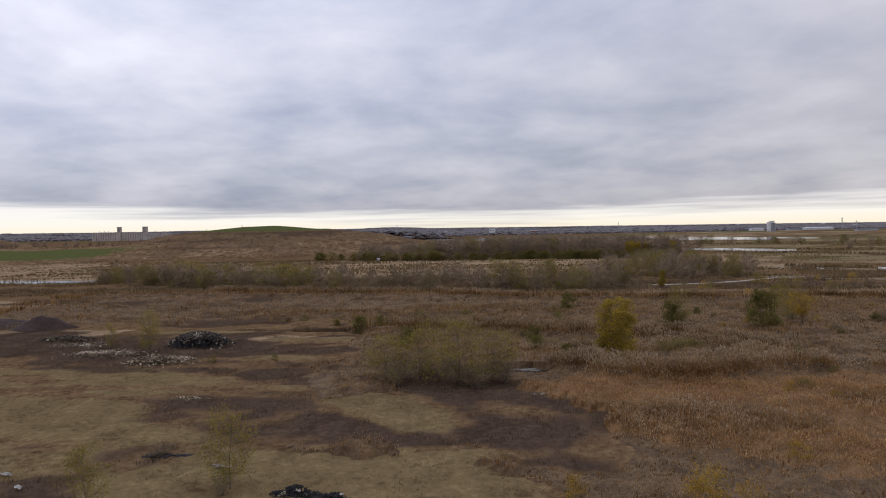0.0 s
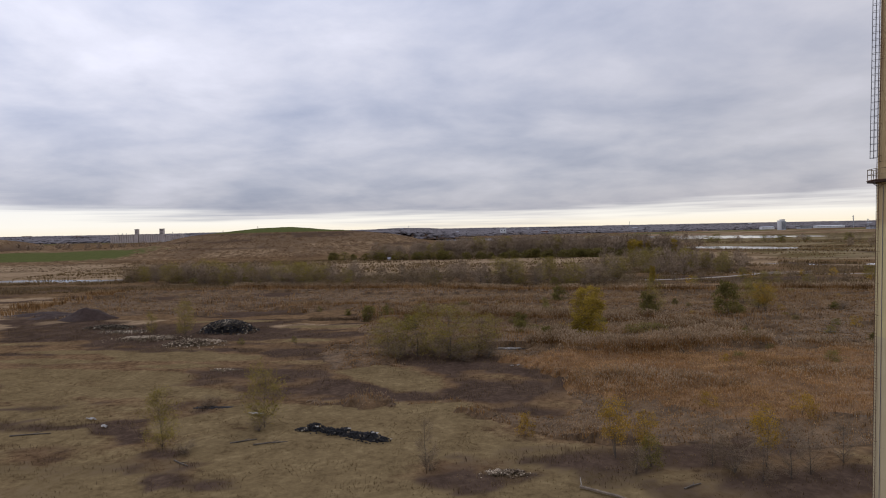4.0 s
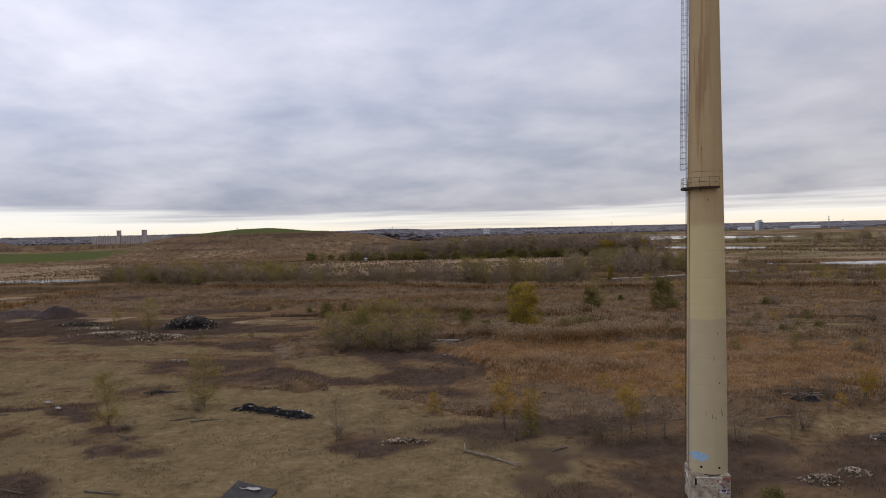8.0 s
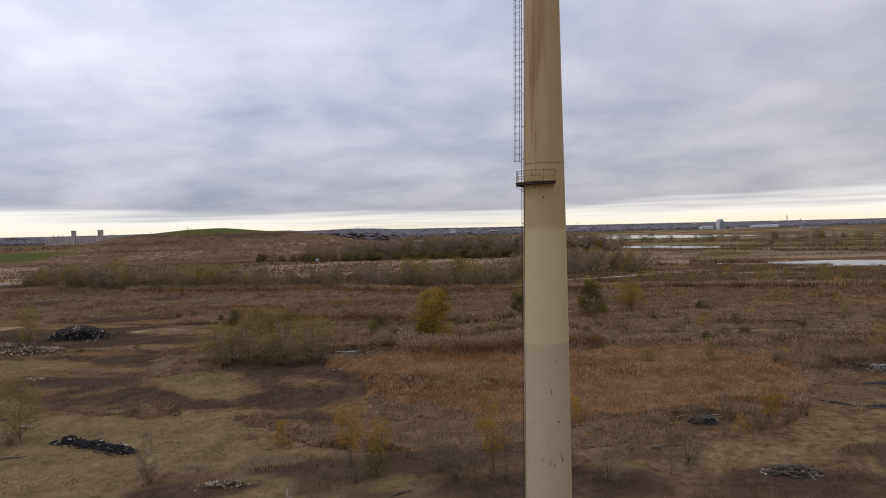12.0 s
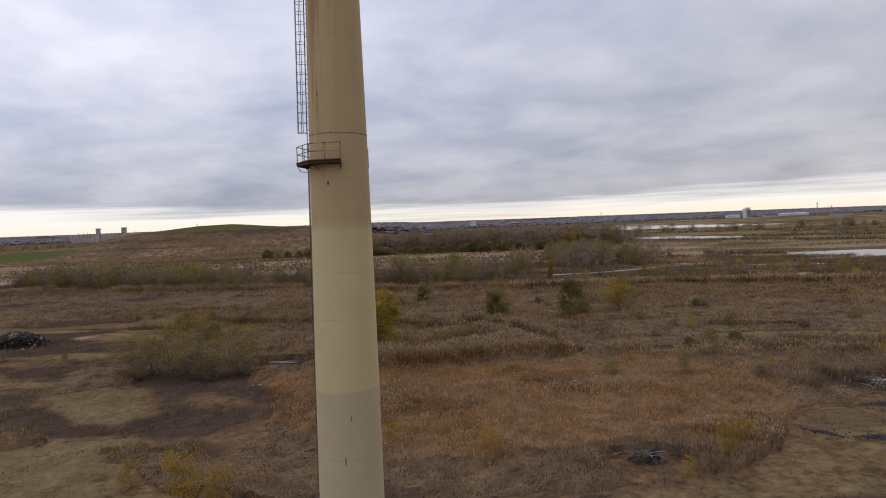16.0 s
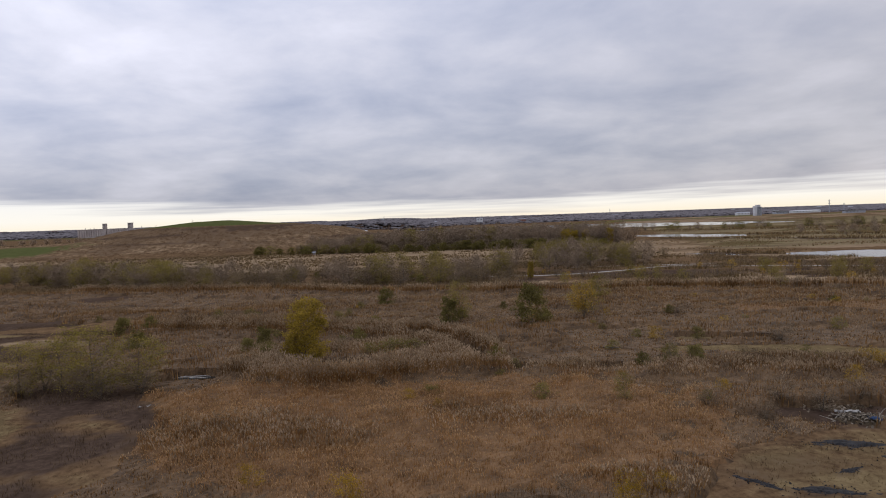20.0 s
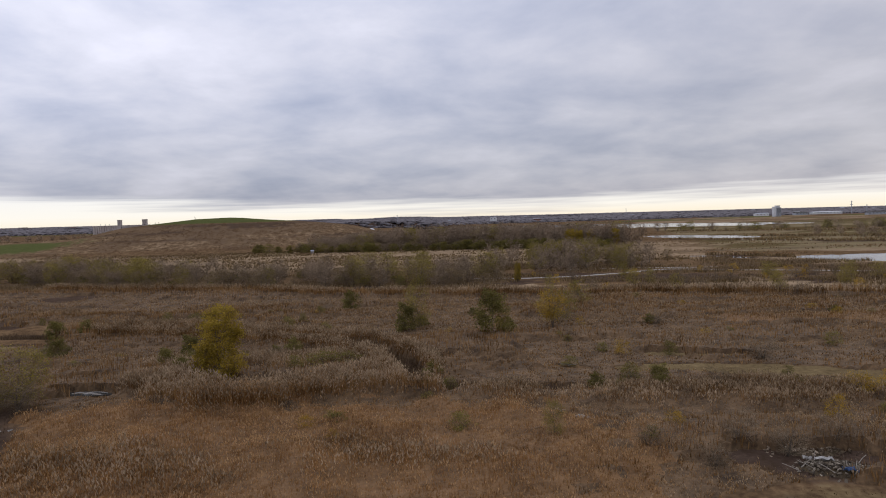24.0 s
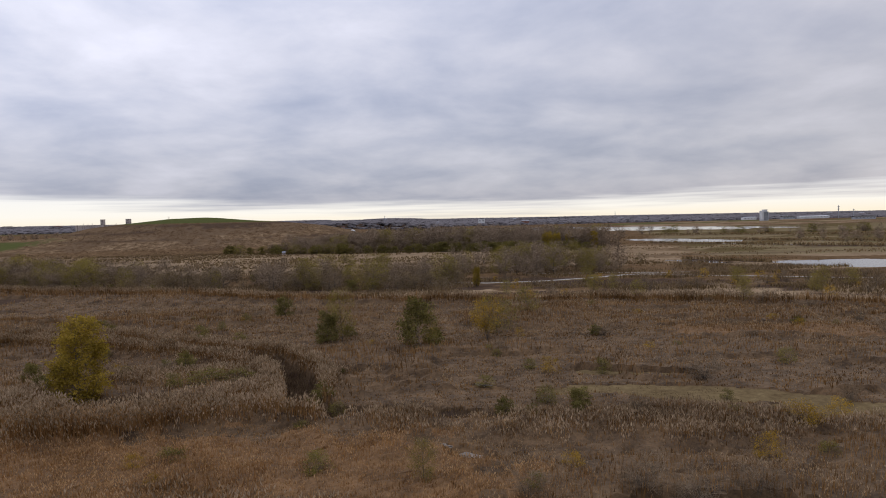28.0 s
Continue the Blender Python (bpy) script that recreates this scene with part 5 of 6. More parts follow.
def plant(kind, x, y, tall, variant=0, group="", squash=1.0):
    name, label, category, growth, thin, leaves = KINDS[kind]
    key = (kind, variant)
    at = (x, y, ground_z(x, y) - 0.05)
    turn = (x * 37 + y * 91) % 360
    if key not in GROWN:
        rng = random.Random(hash_of(kind) + variant * 17)
        wood, fine, ends = grow(rng, **growth)
        ob = thing(name, at, label, category, group)
        part("trunk", limb_mesh("trunk", wood, BARK, 4), None, ob)
        part("twig_crown", limb_mesh("twig_crown", fine, WOODTWIG if kind == "poplar" else BELTTWIG if kind in ("woods", "thicket") else TWIG, 3, thin=thin), None, ob)
        if leaves:
            mat, per, reach, size = leaves
            nrng = np.random.default_rng(hash_of(kind) + variant)
            part("foliage", leaf_mesh("foliage", nrng, ends, per, reach, size, mat), None, ob)
        GROWN[key] = ob
        ob.matrix_basis = Matrix.LocRotScale(at, Euler((0, 0, radians(turn))), (tall * squash, tall * squash, tall))
        return ob
    src = GROWN[key]
    s = src.scale
    m = Matrix.LocRotScale(at, Euler((0, 0, radians(turn))), (tall * squash / s[0], tall * squash / s[1], tall / s[2]))
    ob = copy_thing(src, m)
    tagged(ob, label, category, group)
    return ob


def hash_of(word):
    return sum(ord(c) * (k + 3) for k, c in enumerate(word))


# single trees and shrubs of the middle ground: kind, x, y, height, width against height
SINGLE = [
    ("cottonwood", 42.9, 154.2, 15.0, 1.06), ("olive", 56, 160, 3.6, 1.2), ("shrub", 68, 157, 3.4, 1.3), ("green", 52, 176, 3.4, 1.1), ("green", 33, 160, 3.4, 1.2), ("olive", 42, 212, 4.2, 1.0), ("green", 83.5, 143.5, 2.6, 1.0), ("green", 113, 144, 2.4, 1.2), ("olive", 117, 143, 2.2, 1.2), ("sparse", 6, 137, 13, 1.2), ("sparse", -2, 141, 12, 1.2), ("sparse", 13, 140, 10.5, 1.3), ("sparse", -9, 139, 10, 1.2), ("sparse", -25.6, 89, 10.2, 0.85), ("sparse", -38, 79, 9, 0.8),
    ("sparse", -75, 184, 11, 0.8), ("sparse", -88, 190, 7, 0.7), ("golden", 16, 81, 3.4, 0.9), ("goldtree", 26.6, 70, 8.4, 0.8), ("goldtree", 30.6, 69, 6.6, 0.8),
    ("bare", 1, 68, 7.0, 0.6), ("shrub", 1.5, 67.5, 3.0, 1.0), ("olive", 30, 66, 4.2, 0.8), ("shrub", 27.5, 64, 4.0, 0.9), ("goldtree", 45, 66, 8.0, 0.8),
    ("bare", 46, 62, 7.0, 0.9), ("bare", 49, 63, 6.5, 0.9), ("bare", 38, 66, 6.5, 0.9), ("bare", 42, 61, 5.5, 1.0), ("shrub", 40, 64, 4.6, 1.3), ("bare", 55, 66, 6, 0.9), ("shrub", 58, 60, 4.5, 1.2), ("shrub", 70, 64, 4.5, 1.3), ("golden", 83, 75, 2.2, 0.9), ("golden", 48, 91, 3.2, 1.0), ("goldtree", 89, 77, 6.0, 0.9),
    ("green", 28, 177, 4.6, 1.0), ("green", 27, 167, 3.8, 1.0), ("olive", 13.6, 219, 5.0, 1.2), ("green", -14.4, 211, 4.6, 1.1), ("green", -5.5, 182, 4.2, 1.2),
    ("green", -20, 206, 4.4, 1.2), ("green", 54.3, 251, 5.4, 1.1), ("green", 75.5, 205, 6.6, 0.95), ("sparse", 79, 206, 13, 0.7), ("green", 98.6, 193, 9.6, 0.95),
    ("sparse", 101, 195, 8.5, 0.6), ("olive", 102, 191, 4, 1.0), ("sparse", 118, 212, 10, 1.4), ("goldtree", 114.8, 201, 10.5, 1.2), ("sparse", 130, 240, 9, 1.2), ("olive", 61, 163, 3.6, 2.4),
    ("olive", 66, 166, 3.0, 2.0), ("shrub", 49, 172, 3.4, 1.5), ("green", 84, 151, 3.0, 1.2), ("olive", 111, 159, 2.2, 1.5), ("olive", 44, 222, 3.5, 0.9),
    ("olive", 46, 238, 3.5, 0.9), ("olive", 29.5, 168.5, 2.8, 1.3), ("shrub", -6, 142, 6.5, 1.8), ("shrub", 6, 138, 6.5, 1.8), ("shrub", 15, 137, 5.5, 1.6), ("shrub", 9, 134, 4.5, 1.6), ("shrub", -8, 137, 4.5, 1.6),
    ("shrub", 2, 141, 5.5, 1.4), ("shrub", -39, 101, 2.2, 2.2), ("shrub", -34, 77, 2.0, 1.8), ("shrub", -26, 87, 2.4, 1.6),
    ("olive", 120, 148, 3.0, 1.3), ("green", 125, 147, 2.4, 1.6), ("golden", 118, 120, 2.4, 1.2), ("olive", 113, 114, 2.6, 1.0), ("golden", 124, 168, 3.0, 1.4),
    ("golden", 142, 122, 3.2, 1.1), ("shrub", 124, 113, 4.6, 1.3), ("shrub", 128, 109, 5.0, 1.3), ("shrub", 135, 111, 4.6, 1.3), ("shrub", 118, 106, 3.4, 1.3),
    ("golden", 152, 133, 3.6, 1.6), ("golden", 160, 137, 2.8, 1.4), ("shrub", 150, 160, 4.5, 1.8), ("shrub", 112, 112, 4.0, 1.2), ("golden", 95, 84, 3.0, 1.0),
    ("shrub", 84, 80, 4.6, 0.9), ("shrub", 78, 78, 4.0, 0.9), ("bare", 79, 72, 6.0, 0.5), ("bare", 66, 60, 5.5, 0.5), ("green", 52, 40, 2.4, 1.2),
    ("sparse", 101, 118, 5.0, 0.9), ("golden", 60, 84, 4.2, 1.0), ("golden", 71, 118, 2.0, 1.2), ("sparse", 172, 300, 7, 0.8), ("cottonwood", 120, 330, 9, 0.7),
]


def build_trees():
    rng = random.Random(12)
    used = {}
    for kind, x, y, tall, squash in SINGLE:
        v = used.get(kind, 0) % 3
        if kind in ("green", "golden"):
            tall *= 1.25 if kind == "green" else 1.1
        used[kind] = used.get(kind, 0) + 1
        plant(kind, x, y, tall, v, squash=squash)
    # low bushes strewn through the marsh
    for k in range(105):
        x = rng.uniform(-60, 235)
        y = rng.uniform(118, 262)
        if (x < 60 and y < 165) or open_ground(np.array([x]), np.array([y]))[0] > 0.3:
            continue
        kind = rng.choice(["olive", "olive", "olive", "shrub", "shrub", "green", "golden"])
        tall = {"olive": rng.uniform(1.6, 3.2), "shrub": rng.uniform(2.4, 4.4), "green": rng.uniform(1.6, 2.8), "golden": rng.uniform(1.8, 3.0)}[kind]
        plant(kind, x, y, tall, rng.randrange(3), "low bushes in the marsh", rng.uniform(1.0, 1.7))
    # shrub belt behind the reed strip: a low dark front, taller thin crowns behind
    for k in range(330):
        x = rng.uniform(-215, 112)
        back = rng.random() ** 1.3
        y = float(np.interp(x, [-215, -139, -90, -41, 12, 88, 112], [432, 385, 362, 336, 330, 318, 330])) + 70 * back
        kind = rng.choice(["thicket", "thicket", "thicket", "bare", "bare", "sparse", "thicket", "green", "woods", "woods"])
        tall = {"thicket": rng.uniform(4, 9), "olive": rng.uniform(4, 7), "bare": rng.uniform(8, 12), "sparse": rng.uniform(9, 14), "woods": rng.uniform(8, 13), "green": rng.uniform(3, 5)}[kind]
        plant(kind, x, y, tall, rng.randrange(3), "shrub belt across the flats", rng.uniform(1.0, 1.5))
    # clump of trees where the track bends
    for k in range(74):
        x, y = rng.gauss(166, 27), rng.gauss(428, 30)
        kind = rng.choice(["woods", "woods", "woods", "sparse", "sparse", "thicket"])
        tall = {"thicket": rng.uniform(4, 8)}.get(kind, rng.uniform(9, 16))
        plant(kind, x, y, tall, rng.randrange(3), "clump of trees by the track", rng.uniform(0.9, 1.2))
    # thin shrubs between the reed strip and the ponds
    for k in range(64):
        x = rng.uniform(120, 330)
        y = rng.uniform(250, 350) - 0.15 * (x - 200)
        kind = rng.choice(["shrub", "shrub", "shrub", "bare", "sparse", "golden"])
        tall = {"bare": rng.uniform(5, 8), "sparse": rng.uniform(5, 8), "golden": rng.uniform(2.5, 5)}.get(kind, rng.uniform(3.5, 6))
        plant(kind, x, y, tall, rng.randrange(3), "thin shrubs beside the ponds", rng.uniform(1.0, 1.4))
    # the woods: dark front row, tall bare trees behind
    edge = lambda x: float(np.interp(x, [-130, -51, 35, 105, 141, 240, 268], [722, 684, 662, 655, 640, 622, 615]))
    for k in range(330):
        x = rng.uniform(-75, 268)
        tall = float(np.interp(x, [-75, -20, 40, 268], [9, 15, 21, 21])) * rng.uniform(0.8, 1.1)
        plant("woods" if rng.random() < 0.88 else "sparse", x, edge(x) + 10 + 110 * rng.random(), tall, rng.randrange(3), "trees of the far woods", rng.uniform(0.9, 1.25))
    for k in range(150):
        x = rng.uniform(-118, 240)
        kind = rng.choice(["green", "green", "thicket", "sparse", "olive"])
        plant(kind, x, edge(x) + rng.uniform(-4, 12), rng.uniform(5, 10), rng.randrange(3), "trees of the far woods", rng.uniform(1.1, 1.7))
    for x, y in ((205, 640), (214, 648), (228, 655), (246, 640)):
        plant("cottonwood", x, y, rng.uniform(14, 20), rng.randrange(3), "trees of the far woods", 1.1)
    # tree rows between the waters, far to the east
    for k in range(90):
        t = rng.random()
        x, y = 440 + 560 * t + rng.uniform(-30, 30), 1080 - 260 * t + rng.uniform(-25, 25)
        plant(rng.choice(["bare", "poplar", "olive"]), x, y, rng.uniform(7, 15), rng.randrange(3), "tree rows between the waters", rng.uniform(1.0, 1.5))
    for k in range(40):
        x, y = rng.uniform(480, 760), rng.uniform(560, 760)
        plant(rng.choice(["bare", "poplar"]), x, y, rng.uniform(8, 14), rng.randrange(3), "tree rows between the waters", rng.uniform(1.0, 1.4))


build_trees()


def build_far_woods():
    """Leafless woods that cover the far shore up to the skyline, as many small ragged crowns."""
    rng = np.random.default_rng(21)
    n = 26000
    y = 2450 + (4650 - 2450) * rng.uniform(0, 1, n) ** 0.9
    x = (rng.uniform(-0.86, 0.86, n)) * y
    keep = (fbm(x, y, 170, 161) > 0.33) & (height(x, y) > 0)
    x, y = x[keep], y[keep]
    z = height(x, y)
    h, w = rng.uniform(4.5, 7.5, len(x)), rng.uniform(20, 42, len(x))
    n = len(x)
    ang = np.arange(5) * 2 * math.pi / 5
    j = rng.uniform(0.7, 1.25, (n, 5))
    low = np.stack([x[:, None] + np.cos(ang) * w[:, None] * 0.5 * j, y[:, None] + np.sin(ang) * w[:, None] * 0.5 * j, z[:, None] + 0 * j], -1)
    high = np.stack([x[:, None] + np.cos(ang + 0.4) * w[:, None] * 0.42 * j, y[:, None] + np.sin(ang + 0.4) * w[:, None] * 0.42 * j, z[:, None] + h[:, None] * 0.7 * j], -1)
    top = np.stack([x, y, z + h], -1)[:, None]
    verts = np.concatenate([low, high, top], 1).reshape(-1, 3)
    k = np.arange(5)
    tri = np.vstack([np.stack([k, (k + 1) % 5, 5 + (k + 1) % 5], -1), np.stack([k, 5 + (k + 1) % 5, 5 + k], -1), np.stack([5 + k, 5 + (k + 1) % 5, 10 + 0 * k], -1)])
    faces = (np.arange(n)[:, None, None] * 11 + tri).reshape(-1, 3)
    tagged(new("far_woods", mesh_of("far_woods", verts, faces, FARWOOD)), "leafless woods covering the far shore, tinted blue-grey for distance haze", "woods", kind="stuff")


build_far_woods()


# ---------------------------------------------------------------- heaps, rubble and litter on the waste ground
def heap_mesh(name, rng, length, width, tall, mat, rough=0.35, lumps=3, broken=0.15):
    """A low irregular heap: a grid raised by overlapping humps."""
    nx, ny = 30, 18
    u, v = np.meshgrid(np.linspace(-1, 1, nx), np.linspace(-1, 1, ny))
    rim = np.clip(1 - (u * u + v * v) ** 1.0, 0, 1) ** 0.7
    h = np.zeros_like(u)
    for k in range(lumps):
        cx, cy, r = rng.uniform(-0.5, 0.5), rng.uniform(-0.3, 0.3), rng.uniform(0.35, 0.7)
        if lumps < 3:
            cx, cy, r = cx * 0.7, cy * 0.5, 0.75
        h = np.maximum(h, rng.uniform(0.6, 1.0) * np.exp(-((u - cx) ** 2 + (v - cy) ** 2) / r**2))
    z = tall * h * rim * (1 + rough * (2 * fbm(u * 9 + rng.uniform(0, 99), v * 9, 2.0, 7, 3) - 1)) - 0.35 * (rim < 0.05)
    z = z - broken * tall * fbm(u * length * 0.5 + 40, v * width * 0.5 + rng.uniform(0, 99), 1.6, 9, 3)
    x, y = u * length / 2 * (1 + 0.12 * np.sin(v * 5)), v * width / 2 * (1 + 0.15 * np.sin(u * 7 + 1))
    i = (np.arange(ny - 1)[:, None] * nx + np.arange(nx - 1)).ravel()
    return mesh_of(name, np.stack([x, y, z], -1).reshape(-1, 3), np.stack([i, i + 1, i + nx + 1, i + nx], -1), mat, smooth=True)


def shards_mesh(name, rng, n, length, width, tall, size, mat, flat=0.5):
    """Many broken blocks and slats strewn over a heap."""
    u = rng.normal(0, 0.42, (n, 2)).clip(-1, 1)
    z = tall * np.clip(1 - (u**2).sum(1), 0, 1) ** 0.8 + 0.05
    c = np.stack([u[:, 0] * length / 2, u[:, 1] * width / 2, z], -1)
    s = size * rng.uniform(0.35, 1.5, (n, 3)) * np.array([1.4, 0.8, flat])
    q = rng.normal(0, 1, (n, 4)) * np.array([1, 0.35, 0.35, 1])
    q /= np.linalg.norm(q, axis=1, keepdims=True)
    w, a, b, d = q.T
    rot = np.stack([1 - 2 * (b * b + d * d), 2 * (a * b - d * w), 2 * (a * d + b * w), 2 * (a * b + d * w), 1 - 2 * (a * a + d * d), 2 * (b * d - a * w),
                    2 * (a * d - b * w), 2 * (b * d + a * w), 1 - 2 * (a * a + b * b)], -1).reshape(n, 3, 3)
    cube = np.array([(x, y, z) for x in (-1, 1) for y in (-1, 1) for z in (-1, 1)]) * 0.5
    cube = cube[None] * s[:, None] * rng.uniform(0.75, 1.2, (n, 8, 1))
    verts = np.einsum("nij,nkj->nki", rot, cube) + c[:, None]
    quad = np.array([(0, 1, 3, 2), (4, 6, 7, 5), (0, 4, 5, 1), (2, 3, 7, 6), (0, 2, 6, 4), (1, 5, 7, 3)])
    faces = (np.arange(n)[:, None, None] * 8 + quad).reshape(-1, 4)
    return mesh_of(name, verts.reshape(-1, 3), faces, mat)


def spot(x, y, sink=0.05):
    return (x, y, ground_z(x, y) - sink)


def stick(parent, a, b, r, mat, rng, name="log"):
    """A slightly bent tapering piece of timber."""
    bm = bmesh.new()
    a, b = Vector(a), Vector(b)
    mid = (a + b) / 2 + Vector((rng.uniform(-1, 1), rng.uniform(-1, 1), rng.uniform(0, 1))) * (b - a).length * 0.04
    tube(bm, a, mid, r, r * 0.85, 6)
    tube(bm, mid, b, r * 0.85, r * 0.6, 6)
    return part(name, bm, mat, parent)


def sheet(bm, rng, size, at, sag=0.25, n=6):
    """A crumpled sheet of cloth or plastic with thickness."""
    rows = [[(at[0] + (i / n - 0.5) * size[0], at[1] + (j / n - 0.5) * size[1], at[2] + rng.uniform(0, sag)) for i in range(n + 1)] for j in range(n + 1)]
    for dz in (0.0, -0.02):
        g = [[bm.verts.new((x, y, z + dz)) for x, y, z in row] for row in rows]
        for j in range(n):
            for i in range(n):
                bm.faces.new((g[j][i], g[j][i + 1], g[j + 1][i + 1], g[j + 1][i]))


def build_heaps():
    rng, nrng = random.Random(31), np.random.default_rng(31)
    for x, y, l, w, h, turn in ((-132, 232, 26, 16, 6.6, -5), (-158, 249, 34, 12, 2.0, 5), (-150, 236, 16, 8, 1.4, 0)):
        ob = thing("earth_mound", spot(x, y), "bare dark brown earth mound on waste ground", "mound", "earth mounds", turn=turn)
        part("mound", heap_mesh("mound", nrng, l, w, h, DIRT, 0.3, 2, 0.1), None, ob)
    for x, y, l, w, h, n, size, label in (
            (-109, 206, 15, 6, 1.6, 420, 0.55, "low heap of broken concrete and pale scraps"),
            (-84, 180, 20, 10, 0.9, 420, 0.5, "strewn broken concrete and timber scraps"),
            (-64, 191, 20, 12, 3.8, 1500, 0.55, "large dark heap of burnt timber and rubble"),
            (-66, 168, 14, 9, 1.8, 620, 0.48, "spill of pale broken rubble below a dark heap"),
            (-98, 195, 16, 8, 0.7, 160, 0.4, "scattered rubble in brown weeds"),
            (11.5, 65.5, 7.5, 2.6, 0.7, 170, 0.32, "low strip of pale rubble and dead branches"),
            (62, 46.5, 5.0, 3.4, 1.0, 170, 0.26, "small heap of grey rubble beside the smokestack"),
            (66.5, 47.5, 4.0, 3.0, 0.8, 120, 0.26, "small heap of grey rubble beside the smokestack"),
            (132, 111, 12, 7, 0.6, 260, 0.32, "strewn pale scraps among bare shrubs"),
            (124, 116, 5, 3, 0.5, 70, 0.35, "small strewn pile of pale scraps"),
            (-46, 132, 9, 3, 0.4, 50, 0.3, "scattered pale scraps in brown weeds")):
        ob = thing("rubble_heap", spot(x, y), label, "rubble", "rubble heaps", turn=-8)
        dark = "burnt" in label
        part("heap_body", heap_mesh("heap_body", nrng, l, w, h if dark else h * 0.7, CHAR if dark else EARTH, 1.1, 7, 0.45), None, ob)
        wide = 1.4 if x < -60 and not dark else 0.95
        me = shards_mesh("rubble_cover", nrng, n, l * wide, w * wide, h * (0.95 if dark else 0.7), size * 0.85, RUBBLE if dark or x < -90 else PALERUBBLE, 0.35)
        if dark:
            me.materials.append(CHAR)
            me.polygons.foreach_set("material_index", np.repeat((nrng.uniform(0, 1, n) < 0.62).astype(np.int32), 6))
        tagged(part("rubble_cover", me, None, ob), kind="stuff")
    # charred windrow: a row of slumped piles with half-burnt scraps on them
    ob = thing("burnt_heap", spot(-12.2, 83.6), "long black heap of burnt refuse on dry grass", "burnt heap", turn=-27)
    for x, y, l, w, h in ((-5.2, 0.2, 4.2, 2.6, 1.5), (-2.4, 0.0, 4.6, 2.2, 1.0), (0.2, 0.3, 4.4, 2.8, 1.25), (2.8, 0.0, 4.6, 2.4, 0.95), (5.2, -0.2, 4.6, 2.8, 1.2), (-7.0, -0.5, 3.0, 1.4, 0.5), (7.0, 0.1, 2.6, 1.8, 0.6)):
        pile = part("pile", heap_mesh("pile", nrng, l, w, h, CHAR, 1.1, 7, 0.5), None, ob)
        pile.location = (x, y, 0)
        me = shards_mesh("scrap_cover", nrng, 110, l * 1.15, w * 1.25, h * 0.7, 0.22, CHAR, 0.6)
        me.materials.append(RUBBLE)
        me.polygons.foreach_set("material_index", np.repeat((nrng.uniform(0, 1, 110) < 0.09).astype(np.int32), 6))
        scraps = tagged(part("scrap_cover", me, None, ob), kind="stuff")
        scraps.location = (x, y, 0)
    for x, y, w in ((5.9, 0.2, 1.1), (-4.4, -0.6, 0.6), (1.0, 0.5, 0.5)):
        bm = bmesh.new()
        sheet(bm, rng, (w, 0.4), (x, y, 1.0), 0.15)
        part("pale_scrap", bm, PALE, ob)
    # black burnt and sodden patches on the sand
    for x, y, l, w, turn in ((106.5, 86.5, 8, 1.8, -50), (113, 83.5, 10, 3.2, -18), (118.5, 88.5, 6, 1.4, 20), (123.5, 97, 13, 3.8, -12), (129, 91.5, 9, 3.0, -8), (101, 91, 4, 1.6, 10), (-39, 101.5, 9, 3.0, 0)):
        ob = thing("burnt_patch", spot(x, y, 0.02), "black burnt patch of soil on sandy ground", "burnt patch", "burnt patches", turn=turn)
        part("crust", heap_mesh("crust", nrng, l * 1.0, w * 0.95, 0.26, CHAR, 1.3, 16, 0.75), None, ob)
        tagged(part("clod_cover", shards_mesh("clod_cover", nrng, int(l * w * 3), l * 1.3, w * 1.5, 0.03, 0.13, CHAR, 0.4), None, ob), kind="stuff")
    # fallen trunk
    ob = thing("fallen_log", spot(23, 57, 0), "long pale fallen tree trunk lying on dry grass", "log", turn=-45)
    stick(ob, (-4.8, 0, 0.22), (4.8, 0, 0.16), 0.20, LOGWOOD, rng, "trunk")
    stick(ob, (-4.6, 0, 0.3), (-5.1, 0.5, 1.1), 0.08, DEADWOOD, rng, "branch_stub")
    stick(ob, (3.4, 0, 0.2), (4.4, 0.9, 0.35), 0.07, DEADWOOD, rng, "branch_stub")
    for x, y, l, turn in ((-27, 82, 4.0, 25), (-22.5, 80.5, 5.0, 12), (-33, 73, 3.6, -40), (-10, 46, 5, -12), (-38, 52, 7, -18), (-25, 50, 5, -15), (70, 70, 5, 5), (33, 60, 3, 30), (-63, 88, 6, 10)):
        ob = thing("fallen_branch", spot(x, y, 0), "dark fallen branch lying in dry grass", "branch", "fallen branches", turn=turn)
        stick(ob, (-l / 2, 0, 0.12), (l / 2, 0, 0.1), 0.13, BARK, rng, "branch")
        stick(ob, (0, 0, 0.12), (l * 0.25, l * 0.14, 0.25), 0.06, BARK, rng, "side_branch")
    # brushwood pile of crossed logs
    ob = thing("brush_pile", spot(80.5, 58.5), "tangled pile of grey dead logs and branches", "brush pile", turn=-15)
    part("heap_body", heap_mesh("heap_body", nrng, 9, 5, 0.8, DIRT, 0.9, 5), None, ob)
    for k in range(46):
        t, l = rng.uniform(0, math.pi), rng.uniform(1.6, 4.6)
        c = Vector((rng.gauss(0, 2.0), rng.gauss(0, 1.0), 0))
        c.z = 0.25 + 1.25 * max(0.0, 1 - (c.x / 4.2) ** 2 - (c.y / 2.4) ** 2) * rng.random()
        d = Vector((math.cos(t), math.sin(t) * 0.7, rng.uniform(-0.2, 0.35))) * l / 2
        stick(ob, c - d * 0.9 if (c - d).z < 0.1 else c - d, c + d, rng.uniform(0.05, 0.14), DEADWOOD if rng.random() < 0.35 else BARK, rng)
